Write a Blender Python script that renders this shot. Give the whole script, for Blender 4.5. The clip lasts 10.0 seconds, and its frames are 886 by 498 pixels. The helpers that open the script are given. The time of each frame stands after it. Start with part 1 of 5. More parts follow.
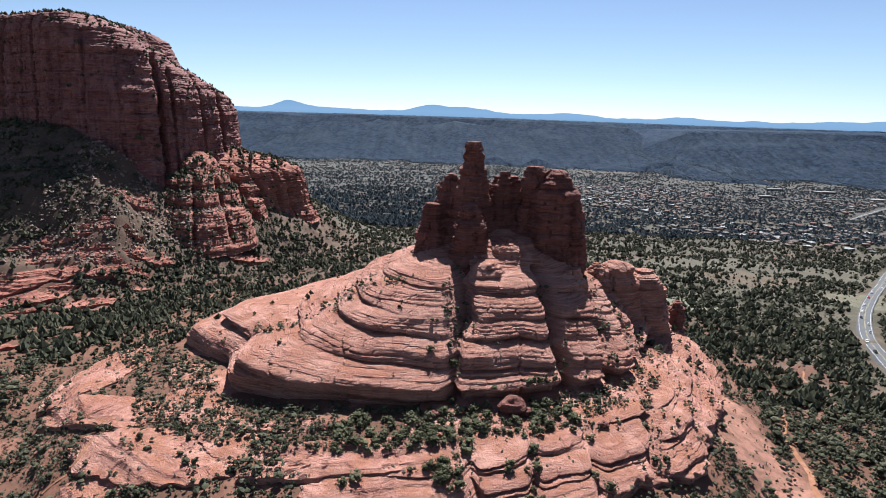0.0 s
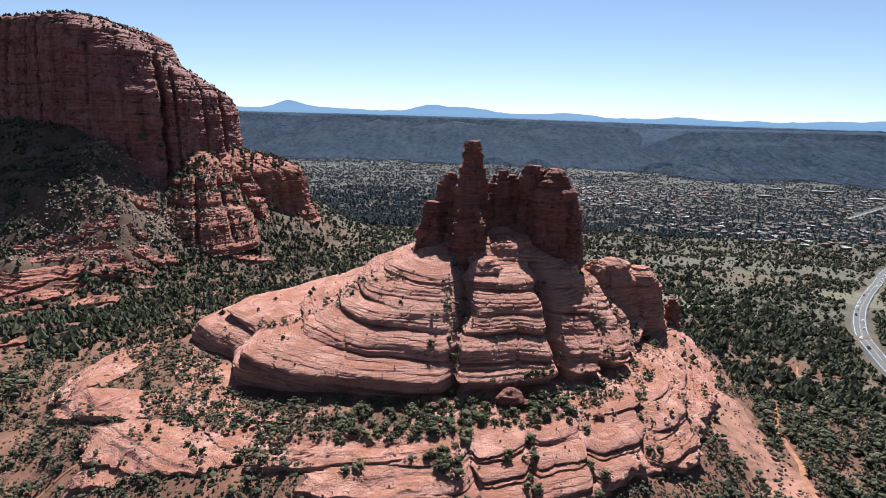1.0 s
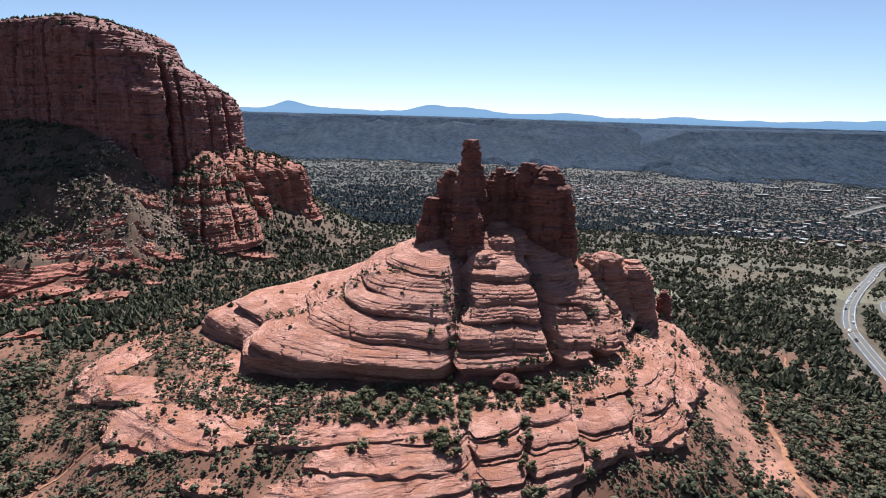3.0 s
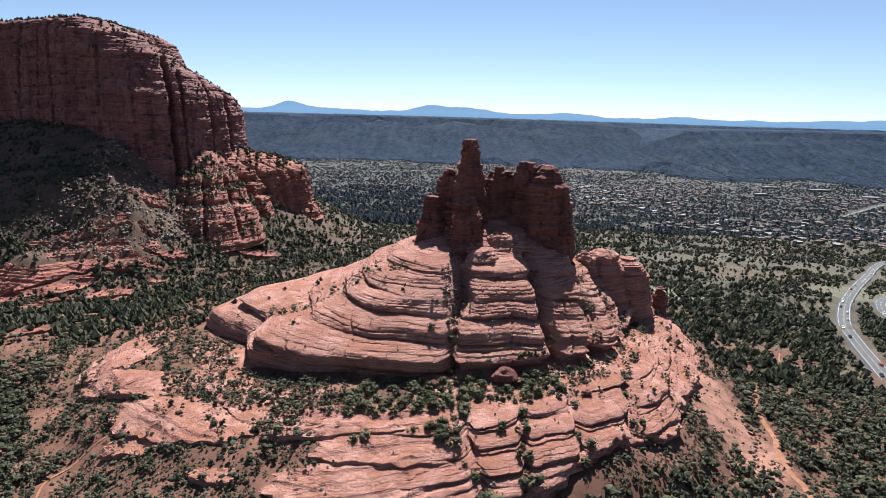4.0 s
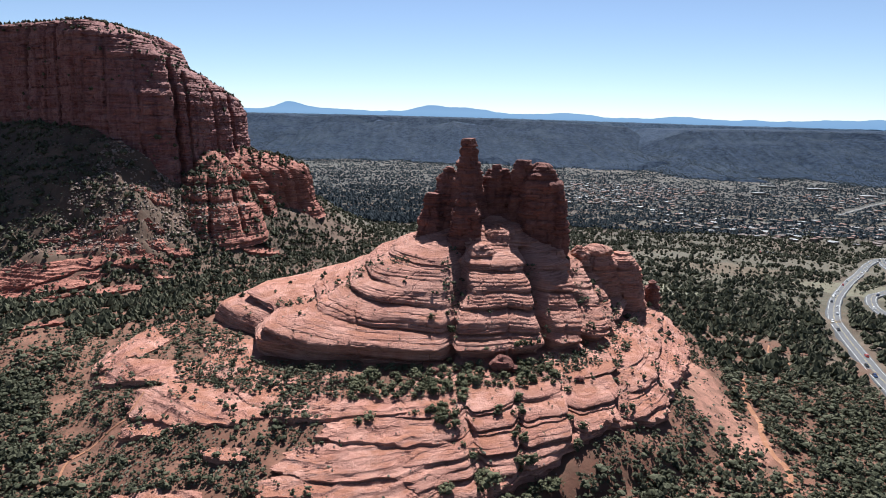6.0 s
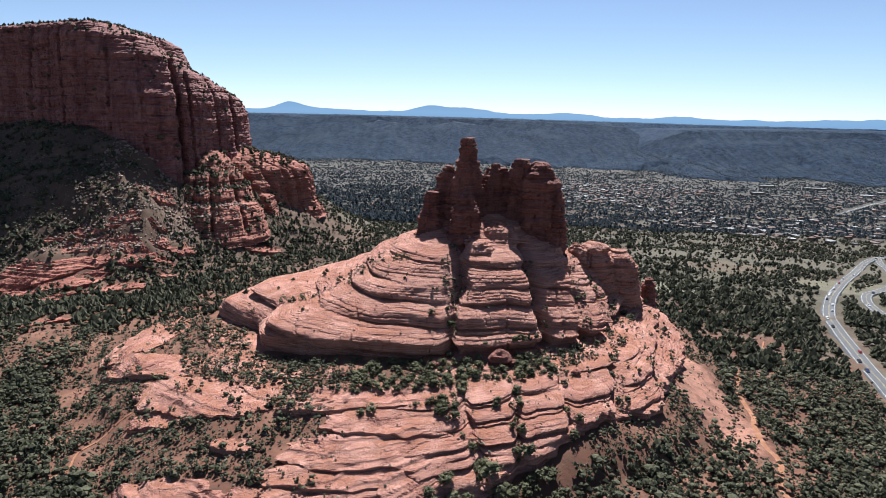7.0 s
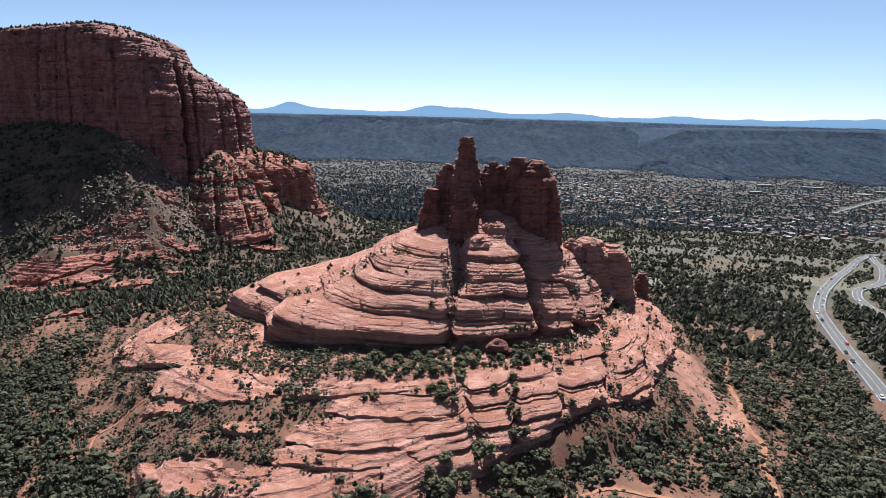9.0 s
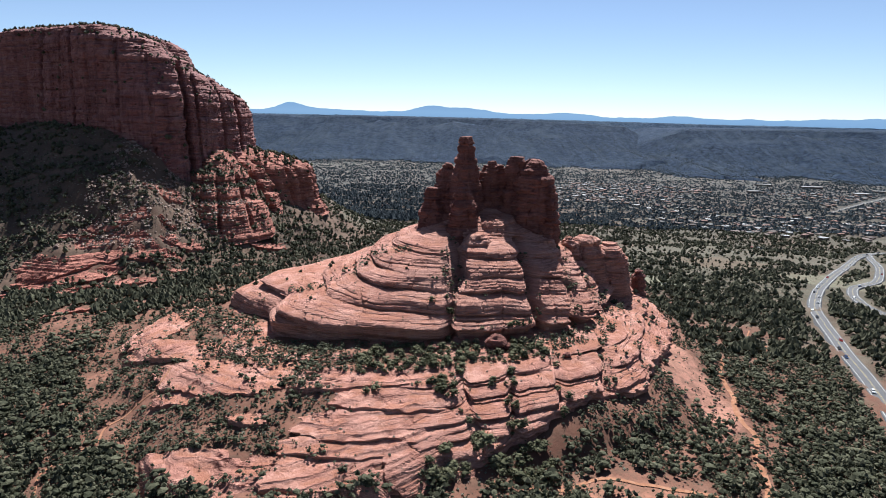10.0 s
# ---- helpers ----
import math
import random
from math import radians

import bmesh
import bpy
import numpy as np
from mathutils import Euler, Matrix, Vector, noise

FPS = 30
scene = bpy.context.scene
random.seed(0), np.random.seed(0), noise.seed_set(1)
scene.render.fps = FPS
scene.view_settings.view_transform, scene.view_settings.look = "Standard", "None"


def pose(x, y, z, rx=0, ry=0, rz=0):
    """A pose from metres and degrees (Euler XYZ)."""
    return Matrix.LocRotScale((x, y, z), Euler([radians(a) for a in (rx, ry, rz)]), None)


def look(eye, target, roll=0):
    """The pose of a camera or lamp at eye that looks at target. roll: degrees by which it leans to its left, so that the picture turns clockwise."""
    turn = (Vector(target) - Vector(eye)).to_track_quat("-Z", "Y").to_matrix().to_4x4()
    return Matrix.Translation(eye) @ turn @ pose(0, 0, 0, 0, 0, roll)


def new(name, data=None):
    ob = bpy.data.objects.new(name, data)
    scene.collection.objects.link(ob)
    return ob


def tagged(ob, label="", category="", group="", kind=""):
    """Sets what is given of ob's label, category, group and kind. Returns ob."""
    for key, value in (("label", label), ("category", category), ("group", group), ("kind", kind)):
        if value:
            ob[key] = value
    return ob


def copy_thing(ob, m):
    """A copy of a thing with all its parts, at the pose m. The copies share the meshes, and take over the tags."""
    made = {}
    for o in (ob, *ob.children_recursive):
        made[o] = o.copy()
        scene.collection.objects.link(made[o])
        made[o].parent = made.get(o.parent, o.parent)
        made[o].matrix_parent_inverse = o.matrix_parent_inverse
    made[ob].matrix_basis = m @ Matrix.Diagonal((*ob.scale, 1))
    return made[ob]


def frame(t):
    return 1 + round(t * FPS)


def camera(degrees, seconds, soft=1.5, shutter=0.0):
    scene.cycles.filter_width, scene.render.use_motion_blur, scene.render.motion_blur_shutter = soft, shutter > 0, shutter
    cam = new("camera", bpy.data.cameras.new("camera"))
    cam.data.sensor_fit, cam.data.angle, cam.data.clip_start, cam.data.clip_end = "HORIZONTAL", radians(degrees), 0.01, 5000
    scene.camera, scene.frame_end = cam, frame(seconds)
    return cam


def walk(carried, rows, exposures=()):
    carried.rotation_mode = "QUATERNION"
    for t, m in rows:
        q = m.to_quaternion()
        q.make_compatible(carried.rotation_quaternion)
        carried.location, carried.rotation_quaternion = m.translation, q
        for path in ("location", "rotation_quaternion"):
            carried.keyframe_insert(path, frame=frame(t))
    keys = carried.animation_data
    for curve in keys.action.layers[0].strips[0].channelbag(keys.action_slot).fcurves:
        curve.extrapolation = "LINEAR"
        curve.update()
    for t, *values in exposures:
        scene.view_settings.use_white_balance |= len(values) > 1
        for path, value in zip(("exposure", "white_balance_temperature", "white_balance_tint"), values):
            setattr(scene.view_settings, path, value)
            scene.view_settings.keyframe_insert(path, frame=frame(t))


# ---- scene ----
cam = camera(71.0, 10.0, soft=0.95)
PATH = [
    (0.0, look((0.0, 0.0, 200.0), (0.0, 293.37, 137.28), 1.5)),
    (2.5, look((0.41, -16.39, 199.87), (0.31, 277.0, 137.22), 1.387)),
    (5.0, look((0.81, -32.78, 199.74), (0.62, 260.62, 137.17), 1.274)),
    (7.5, look((1.22, -49.17, 199.62), (0.93, 244.25, 137.12), 1.161)),
    (10.0, look((1.63, -65.56, 199.49), (1.24, 227.88, 137.06), 1.048)),
]
walk(cam, PATH, exposures=((0.0, 1.27, 5950, 9), (10.0, 1.27, 5950, 9)))

# ---- world and sun ----
SUN_ELEVATION, SUN_AZIMUTH = 52.0, 4.0  # degrees; azimuth from straight ahead (+y), negative to the left
world = bpy.data.worlds.new("sky")
scene.world = world
world.use_nodes = True
wn, wl = world.node_tree.nodes, world.node_tree.links
sky = wn.new("ShaderNodeTexSky")
sky.sky_type, sky.sun_disc = "NISHITA", False
sky.sun_elevation, sky.sun_rotation = radians(SUN_ELEVATION), radians(SUN_AZIMUTH)
sky.altitude, sky.air_density, sky.dust_density, sky.ozone_density = 3200.0, 1.0, 0.7, 1.7
pale = wn.new("ShaderNodeHueSaturation")  # dry air: a paler blue
pale.inputs["Saturation"].default_value, pale.inputs["Value"].default_value = 0.88, 1.0
wl.new(sky.outputs[0], pale.inputs["Color"])
wl.new(pale.outputs[0], wn["Background"].inputs[0])
wn["Background"].inputs[1].default_value = 0.046

sun_data = bpy.data.lights.new("sun", "SUN")
sun_data.energy, sun_data.angle, sun_data.color = 5.3, radians(0.53), (1.0, 0.955, 0.89)
sun = new("sun", sun_data)
se, sa = radians(SUN_ELEVATION), radians(SUN_AZIMUTH)
sun.matrix_world = look((math.sin(sa) * math.cos(se) * 900, math.cos(sa) * math.cos(se) * 900, math.sin(se) * 900), (0, 0, 0))

# ---- materials ----
def material(name, roughness=0.9, specular=0.2):
    m = bpy.data.materials.new(name)
    m.use_nodes = True
    b = m.node_tree.nodes["Principled BSDF"]
    b.inputs["Roughness"].default_value = roughness
    b.inputs["Specular IOR Level"].default_value = specular
    return m, m.node_tree.nodes, m.node_tree.links, b


def plain(name, colour, roughness=0.6, metallic=0.0, vary=0.0):
    m, n, l, b = material(name, roughness, 0.4)
    b.inputs["Metallic"].default_value = metallic
    b.inputs["Base Color"].default_value = (*colour, 1)
    if vary:
        info = n.new("ShaderNodeObjectInfo")
        hsv = n.new("ShaderNodeHueSaturation")
        hsv.inputs["Color"].default_value = (*colour, 1)
        l.new(ranged(n, l, info.outputs["Random"], 0, 1, 1 - vary, 1 + vary), hsv.inputs["Value"])
        l.new(hsv.outputs[0], b.inputs["Base Color"])
    return m


def ranged(n, l, socket, a, b, c, d):
    r = n.new("ShaderNodeMapRange")
    for k, v in zip((1, 2, 3, 4), (a, b, c, d)):
        r.inputs[k].default_value = v
    l.new(socket, r.inputs[0])
    return r.outputs[0]


def scaled_position(n, l, sx, sy, sz):
    g = n.new("ShaderNodeNewGeometry")
    mp = n.new("ShaderNodeMapping")
    mp.inputs["Scale"].default_value = (sx, sy, sz)
    l.new(g.outputs["Position"], mp.inputs["Vector"])
    return mp.outputs[0]


def fuzz(n, l, vector, scale, detail=4.0, rough=0.6, warp=0.0):
    t = n.new("ShaderNodeTexNoise")
    t.inputs["Scale"].default_value, t.inputs["Detail"].default_value = scale, detail
    t.inputs["Roughness"].default_value, t.inputs["Distortion"].default_value = rough, warp
    l.new(vector, t.inputs["Vector"])
    return t.outputs["Fac"]


def ramp(n, l, socket, stops):
    r = n.new("ShaderNodeValToRGB")
    e = r.color_ramp.elements
    while len(e) < len(stops):
        e.new(0.5)
    for k, (p, c) in enumerate(stops):
        e[k].position, e[k].color = p, (*c, 1) if len(c) == 3 else c
    l.new(socket, r.inputs[0])
    return r.outputs[0]


def mixed(n, l, fac, a, b, kind="MIX"):
    m = n.new("ShaderNodeMix")
    m.data_type, m.blend_type = "RGBA", kind
    for socket, v in ((m.inputs[0], fac), (m.inputs[6], a), (m.inputs[7], b)):
        if isinstance(v, bpy.types.NodeSocket):
            l.new(v, socket)
        elif isinstance(v, (int, float)):
            socket.default_value = v
        else:
            socket.default_value = (*v, 1)
    return m.outputs[2]


def times(n, l, a, b, op="MULTIPLY"):
    m = n.new("ShaderNodeMath")
    m.operation = op
    for socket, v in ((m.inputs[0], a), (m.inputs[1], b)):
        if isinstance(v, bpy.types.NodeSocket):
            l.new(v, socket)
        else:
            socket.default_value = v
    return m.outputs[0]


def bumped(n, l, b, socket, strength, distance):
    bp = n.new("ShaderNodeBump")
    bp.inputs["Strength"].default_value, bp.inputs["Distance"].default_value = strength, distance
    l.new(socket, bp.inputs["Height"])
    l.new(bp.outputs[0], b.inputs["Normal"])


def flatness(n, l, low, high):
    """1 where the surface lies flat, 0 where it is steep."""
    g = n.new("ShaderNodeNewGeometry")
    s = n.new("ShaderNodeSeparateXYZ")
    l.new(g.outputs["True Normal"], s.inputs[0])
    return ranged(n, l, s.outputs[2], low, high, 0, 1)


def sandstone(name, deep, mid, pale, soil=0.0, grime=0.5, streaks=0.0):
    """Layered red sandstone: beds that follow the height, blotches, varnish, grains; soil gathers on flats."""
    m, n, l, b = material(name, 0.92, 0.15)
    beds = fuzz(n, l, scaled_position(n, l, 0.012, 0.012, 0.55), 1.0, 6.0, 0.65, 0.4)
    thin = fuzz(n, l, scaled_position(n, l, 0.05, 0.05, 2.6), 1.0, 4.0, 0.6, 0.3)
    blotch = fuzz(n, l, scaled_position(n, l, 1, 1, 1), 0.07, 6.0, 0.62, 0.6)
    grain = fuzz(n, l, scaled_position(n, l, 1, 1, 1), 1.1, 5.0, 0.7)
    pits = fuzz(n, l, scaled_position(n, l, 1, 1, 1.8), 3.2, 4.0, 0.75)
    colour = ramp(n, l, beds, ((0.30, deep), (0.47, mid), (0.56, mid), (0.70, pale)))
    colour = mixed(n, l, ranged(n, l, thin, 0.38, 0.66, 0.0, 0.75), colour, deep)
    # dark bedding seams, strengthened in the colour to stand in for ledge shadow
    seam = fuzz(n, l, scaled_position(n, l, 0.03, 0.03, 1.25), 1.0, 3.0, 0.55, 0.3)
    colour = mixed(n, l, times(n, l, ranged(n, l, seam, 0.50, 0.53, 0.0, 0.75), ranged(n, l, seam, 0.545, 0.58, 1.0, 0.0)), colour, (deep[0] * 0.5, deep[1] * 0.5, deep[2] * 0.55))
    colour = mixed(n, l, ranged(n, l, blotch, 0.42, 0.68, 0.0, 0.65), colour, pale)
    dark = ranged(n, l, fuzz(n, l, scaled_position(n, l, 1, 1, 1), 0.16, 7.0, 0.7, 1.0), 0.56, 0.72, 0.0, grime)
    colour = mixed(n, l, dark, colour, (deep[0] * 0.45, deep[1] * 0.5, deep[2] * 0.6))
    if streaks:
        run = ranged(n, l, fuzz(n, l, scaled_position(n, l, 0.22, 0.22, 0.012), 1.0, 5.0, 0.6, 0.2), 0.48, 0.66, 0.0, streaks)
        colour = mixed(n, l, run, colour, (deep[0] * 0.4, deep[1] * 0.45, deep[2] * 0.6))
    colour = mixed(n, l, ranged(n, l, grain, 0.3, 0.75, 0.0, 0.4), colour, (mid[0] * 0.6, mid[1] * 0.55, mid[2] * 0.55))
    colour = mixed(n, l, ranged(n, l, pits, 0.52, 0.72, 0.0, 0.5), colour, (deep[0] * 0.8, deep[1] * 0.75, deep[2] * 0.75))
    if soil:
        patch = times(n, l, flatness(n, l, 0.90, 0.985), ranged(n, l, fuzz(n, l, scaled_position(n, l, 1, 1, 1), 0.09, 6.0, 0.65), 0.44, 0.56, 0.0, soil))
        colour = mixed(n, l, patch, colour, (0.24, 0.10, 0.062))
    l.new(colour, b.inputs["Base Color"])
    height = times(n, l, times(n, l, times(n, l, thin, 0.6), times(n, l, grain, 0.7), "ADD"), times(n, l, pits, 0.25), "ADD")
    bumped(n, l, b, height, 1.0, 0.9)
    return m


RED_ROCK = sandstone("red_slickrock", (0.21, 0.09, 0.067), (0.41, 0.2, 0.152), (0.50, 0.288, 0.228), soil=0.85, grime=0.4)
# the bell's own sandstone, its base colour darkened to stand in for shade
SHADE_DARK_ROCK = sandstone("shade_dark_sandstone", (0.115, 0.046, 0.038), (0.215, 0.088, 0.07), (0.3, 0.138, 0.11), grime=0.5, streaks=0.4)
TERRACE_ROCK = sandstone("terrace_sandstone", (0.165, 0.06, 0.045), (0.31, 0.122, 0.09), (0.41, 0.19, 0.142), grime=0.45)
CLIFF_ROCK = sandstone("cliff_sandstone", (0.14, 0.056, 0.052), (0.245, 0.106, 0.095), (0.34, 0.19, 0.17), grime=0.55, streaks=0.6)


def ground_material():
    m, n, l, b = material("desert_ground", 0.95, 0.1)
    p = scaled_position(n, l, 1, 1, 1)
    g = n.new("ShaderNodeNewGeometry")
    s = n.new("ShaderNodeSeparateXYZ")
    l.new(g.outputs["Position"], s.inputs[0])
    big = fuzz(n, l, p, 0.006, 6.0, 0.6, 0.6)
    mid = fuzz(n, l, p, 0.035, 7.0, 0.65, 0.8)
    fine = fuzz(n, l, p, 0.5, 6.0, 0.7)
    soil = ramp(n, l, mid, ((0.30, (0.06, 0.042, 0.034)), (0.5, (0.092, 0.06, 0.046)), (0.70, (0.16, 0.098, 0.074))))
    grass = ramp(n, l, mid, ((0.28, (0.036, 0.037, 0.027)), (0.5, (0.062, 0.061, 0.046)), (0.72, (0.105, 0.10, 0.077))))
    away = ranged(n, l, s.outputs[1], 300.0, 470.0, 0.0, 1.0)
    side = ranged(n, l, s.outputs[0], 150.0, 260.0, 0.0, 0.75)
    away = times(n, l, away, side, "MAXIMUM")
    away = times(n, l, away, times(n, l, ranged(n, l, s.outputs[0], -130.0, 0.0, 0.1, 1.0), ranged(n, l, s.outputs[1], 800.0, 950.0, 0.0, 1.0), "MAXIMUM"))
    meadow = times(n, l, away, ranged(n, l, big, 0.36, 0.52, 0.35, 1.0))
    red = ramp(n, l, mid, ((0.30, (0.085, 0.039, 0.028)), (0.5, (0.14, 0.063, 0.044)), (0.70, (0.25, 0.12, 0.085))))
    zone = n.new("ShaderNodeMapping")
    zone.inputs["Location"].default_value, zone.inputs["Scale"].default_value = (60 / 330, -265 / 280, 0), (1 / 330, 1 / 280, 0)
    l.new(g.outputs["Position"], zone.inputs["Vector"])
    reach = n.new("ShaderNodeVectorMath")
    reach.operation = "LENGTH"
    l.new(zone.outputs[0], reach.inputs[0])
    near = ranged(n, l, times(n, l, reach.outputs["Value"], ranged(n, l, mid, 0.3, 0.7, -0.3, 0.3), "ADD"), 0.75, 1.0, 1.0, 0.0)
    colour = mixed(n, l, near, mixed(n, l, meadow, soil, grass), red)
    for cx, cy, rx, ry, tone in ((127, 226, 15, 46, (0.34, 0.165, 0.122)), (60, 135, 40, 12, (0.27, 0.125, 0.085)), (195, 478, 50, 30, (0.163, 0.168, 0.121)), (400, 715, 170, 70, (0.085, 0.083, 0.066)), (420, 560, 70, 45, (0.125, 0.125, 0.09)), (330, 640, 60, 40, (0.1, 0.08, 0.058)), (-60, 900, 120, 90, (0.0899, 0.087, 0.0618)), (-560, 2440, 330, 150, (0.125, 0.118, 0.092)), (950, 2080, 330, 110, (0.124, 0.112, 0.0786)), (600, 2450, 200, 120, (0.135, 0.112, 0.0814))):
        mp = n.new("ShaderNodeMapping")
        mp.inputs["Location"].default_value = (-cx / rx, -cy / ry, 0)
        mp.inputs["Scale"].default_value = (1 / rx, 1 / ry, 0)
        l.new(g.outputs["Position"], mp.inputs["Vector"])
        size = n.new("ShaderNodeVectorMath")
        size.operation = "LENGTH"
        l.new(mp.outputs[0], size.inputs[0])
        edge = times(n, l, size.outputs["Value"], ranged(n, l, mid, 0.3, 0.7, -0.45, 0.45), "ADD")
        colour = mixed(n, l, ranged(n, l, edge, 0.75, 1.05, 0.9, 0.0), colour, tone)
    # haze of distance put into the ground colour, bluer as y grows
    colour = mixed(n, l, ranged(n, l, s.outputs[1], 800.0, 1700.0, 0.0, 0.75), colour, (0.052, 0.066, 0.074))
    litter = ranged(n, l, fuzz(n, l, p, 0.16, 7.0, 0.7, 0.5), 0.46, 0.6, 0.0, 0.5)
    colour = mixed(n, l, litter, colour, (0.08, 0.052, 0.038))
    colour = mixed(n, l, ranged(n, l, fine, 0.35, 0.75, 0.0, 0.45), colour, (0.0936, 0.0663, 0.0429))
    l.new(colour, b.inputs["Base Color"])
    bumped(n, l, b, fine, 0.6, 0.5)
    return m


GROUND = ground_material()


def leaf_material(name, dark, light, island=False):
    m, n, l, b = material(name, 0.85, 0.15)
    if island:
        rnd = n.new("ShaderNodeNewGeometry").outputs["Random Per Island"]
    else:
        rnd = n.new("ShaderNodeObjectInfo").outputs["Random"]
    tone = mixed(n, l, rnd, dark, light)
    patch = fuzz(n, l, scaled_position(n, l, 1, 1, 1), 0.9, 4.0, 0.7)
    tone = mixed(n, l, ranged(n, l, patch, 0.35, 0.7, 0.0, 0.6), tone, (dark[0] * 0.55, dark[1] * 0.6, dark[2] * 0.5))
    l.new(tone, b.inputs["Base Color"])
    glow = n.new("ShaderNodeBsdfTranslucent")  # sun shining through needles
    l.new(tone, glow.inputs[0])
    both = n.new("ShaderNodeMixShader")
    both.inputs[0].default_value = 0.35
    l.new(b.outputs[0], both.inputs[1])
    l.new(glow.outputs[0], both.inputs[2])
    l.new(both.outputs[0], n["Material Output"].inputs[0])
    return m


JUNIPER = leaf_material("juniper_foliage", (0.068, 0.07, 0.038), (0.165, 0.16, 0.095))
SCRUB = leaf_material("scrub_foliage", (0.05, 0.054, 0.032), (0.15, 0.146, 0.095), island=True)
SAGE = leaf_material("sage_and_dry_brush", (0.108, 0.108, 0.0765), (0.243, 0.234, 0.18), island=True)
# woodland green shifted to blue in the base colour, imitating distance haze
HAZED_LEAVES = leaf_material("hazed_woodland_foliage", (0.013, 0.024, 0.033), (0.048, 0.066, 0.08), island=True)
BARK = plain("juniper_bark", (0.16, 0.115, 0.085), 0.95, vary=0.2)

# ---- shape tools ----
def lattice(ix, iy, iz, seed):
    h = (ix * 374761393 + iy * 668265263 + iz * 2147483647 + seed * 1274126177) & 0xFFFFFFFF
    h = ((h ^ (h >> 13)) * 1274126177) & 0xFFFFFFFF
    return ((h ^ (h >> 16)) & 0xFFFFFF) / float(0xFFFFFF)


def value_noise(x, y, z=0.0, seed=0):
    """Smooth noise from -1 to 1 with cells one unit wide."""
    x, y, z = np.broadcast_arrays(np.asarray(x, float), np.asarray(y, float), np.asarray(z, float))
    fx, fy, fz = np.floor(x), np.floor(y), np.floor(z)
    ix, iy, iz = fx.astype(np.int64), fy.astype(np.int64), fz.astype(np.int64)
    u, v, w = [(t * t * t * (t * (t * 6 - 15) + 10)) for t in (x - fx, y - fy, z - fz)]
    out = 0
    for a, wa in ((0, 1 - u), (1, u)):
        for b, wb in ((0, 1 - v), (1, v)):
            for c, wc in ((0, 1 - w), (1, w)):
                out = out + wa * wb * wc * lattice(ix + a, iy + b, iz + c, seed)
    return out * 2 - 1


def fractal(x, y, z=0.0, seed=0, octaves=4, gain=0.5):
    out, amp = 0, 1.0
    for k in range(octaves):
        out = out + amp * value_noise(np.asarray(x) * 2**k, np.asarray(y) * 2**k, np.asarray(z) * 2**k, seed + k * 17)
        amp *= gain
    return out


def smooth_step(a, b, x):
    t = np.clip((x - a) / (b - a), 0, 1)
    return t * t * (3 - 2 * t)


def raw_mesh(name, verts, faces, materials=(), index=None, smooth=False):
    """A mesh from arrays; all faces have the same number of corners."""
    me = bpy.data.meshes.new(name)
    verts, faces = np.asarray(verts, np.float32), np.asarray(faces, np.int32)
    count, corners = faces.shape
    me.vertices.add(len(verts))
    me.vertices.foreach_set("co", verts.ravel())
    me.loops.add(count * corners)
    me.loops.foreach_set("vertex_index", faces.ravel())
    me.polygons.add(count)
    me.polygons.foreach_set("loop_start", np.arange(count, dtype=np.int32) * corners)
    me.polygons.foreach_set("loop_total", np.full(count, corners, np.int32))
    me.polygons.foreach_set("use_smooth", np.full(count, smooth))
    for m in materials:
        me.materials.append(m)
    if index is not None:
        me.polygons.foreach_set("material_index", np.asarray(index, np.int32))
    me.update(calc_edges=True)
    return me


def grid_faces(rows, cols, closed=False):
    """Quads of a grid whose vertices run row by row; closed joins the last column to the first."""
    r = np.arange(rows - 1)[:, None]
    c = np.arange(cols if closed else cols - 1)[None, :]
    d = (c + 1) % cols
    return np.stack([r * cols + c, r * cols + d, (r + 1) * cols + d, (r + 1) * cols + c], -1).reshape(-1, 4)


def part(name, me, parent, label=""):
    ob = new(name, me)
    ob.parent = parent
    return tagged(ob, label)


def thing(name, label, category, at=(0, 0, 0), group="", kind=""):
    ob = new(name)
    ob.location = at
    ob.empty_display_size = 0.5
    return tagged(ob, label, category, group, kind)


COLLECTED = []  # ground and rock surfaces on which plants may stand


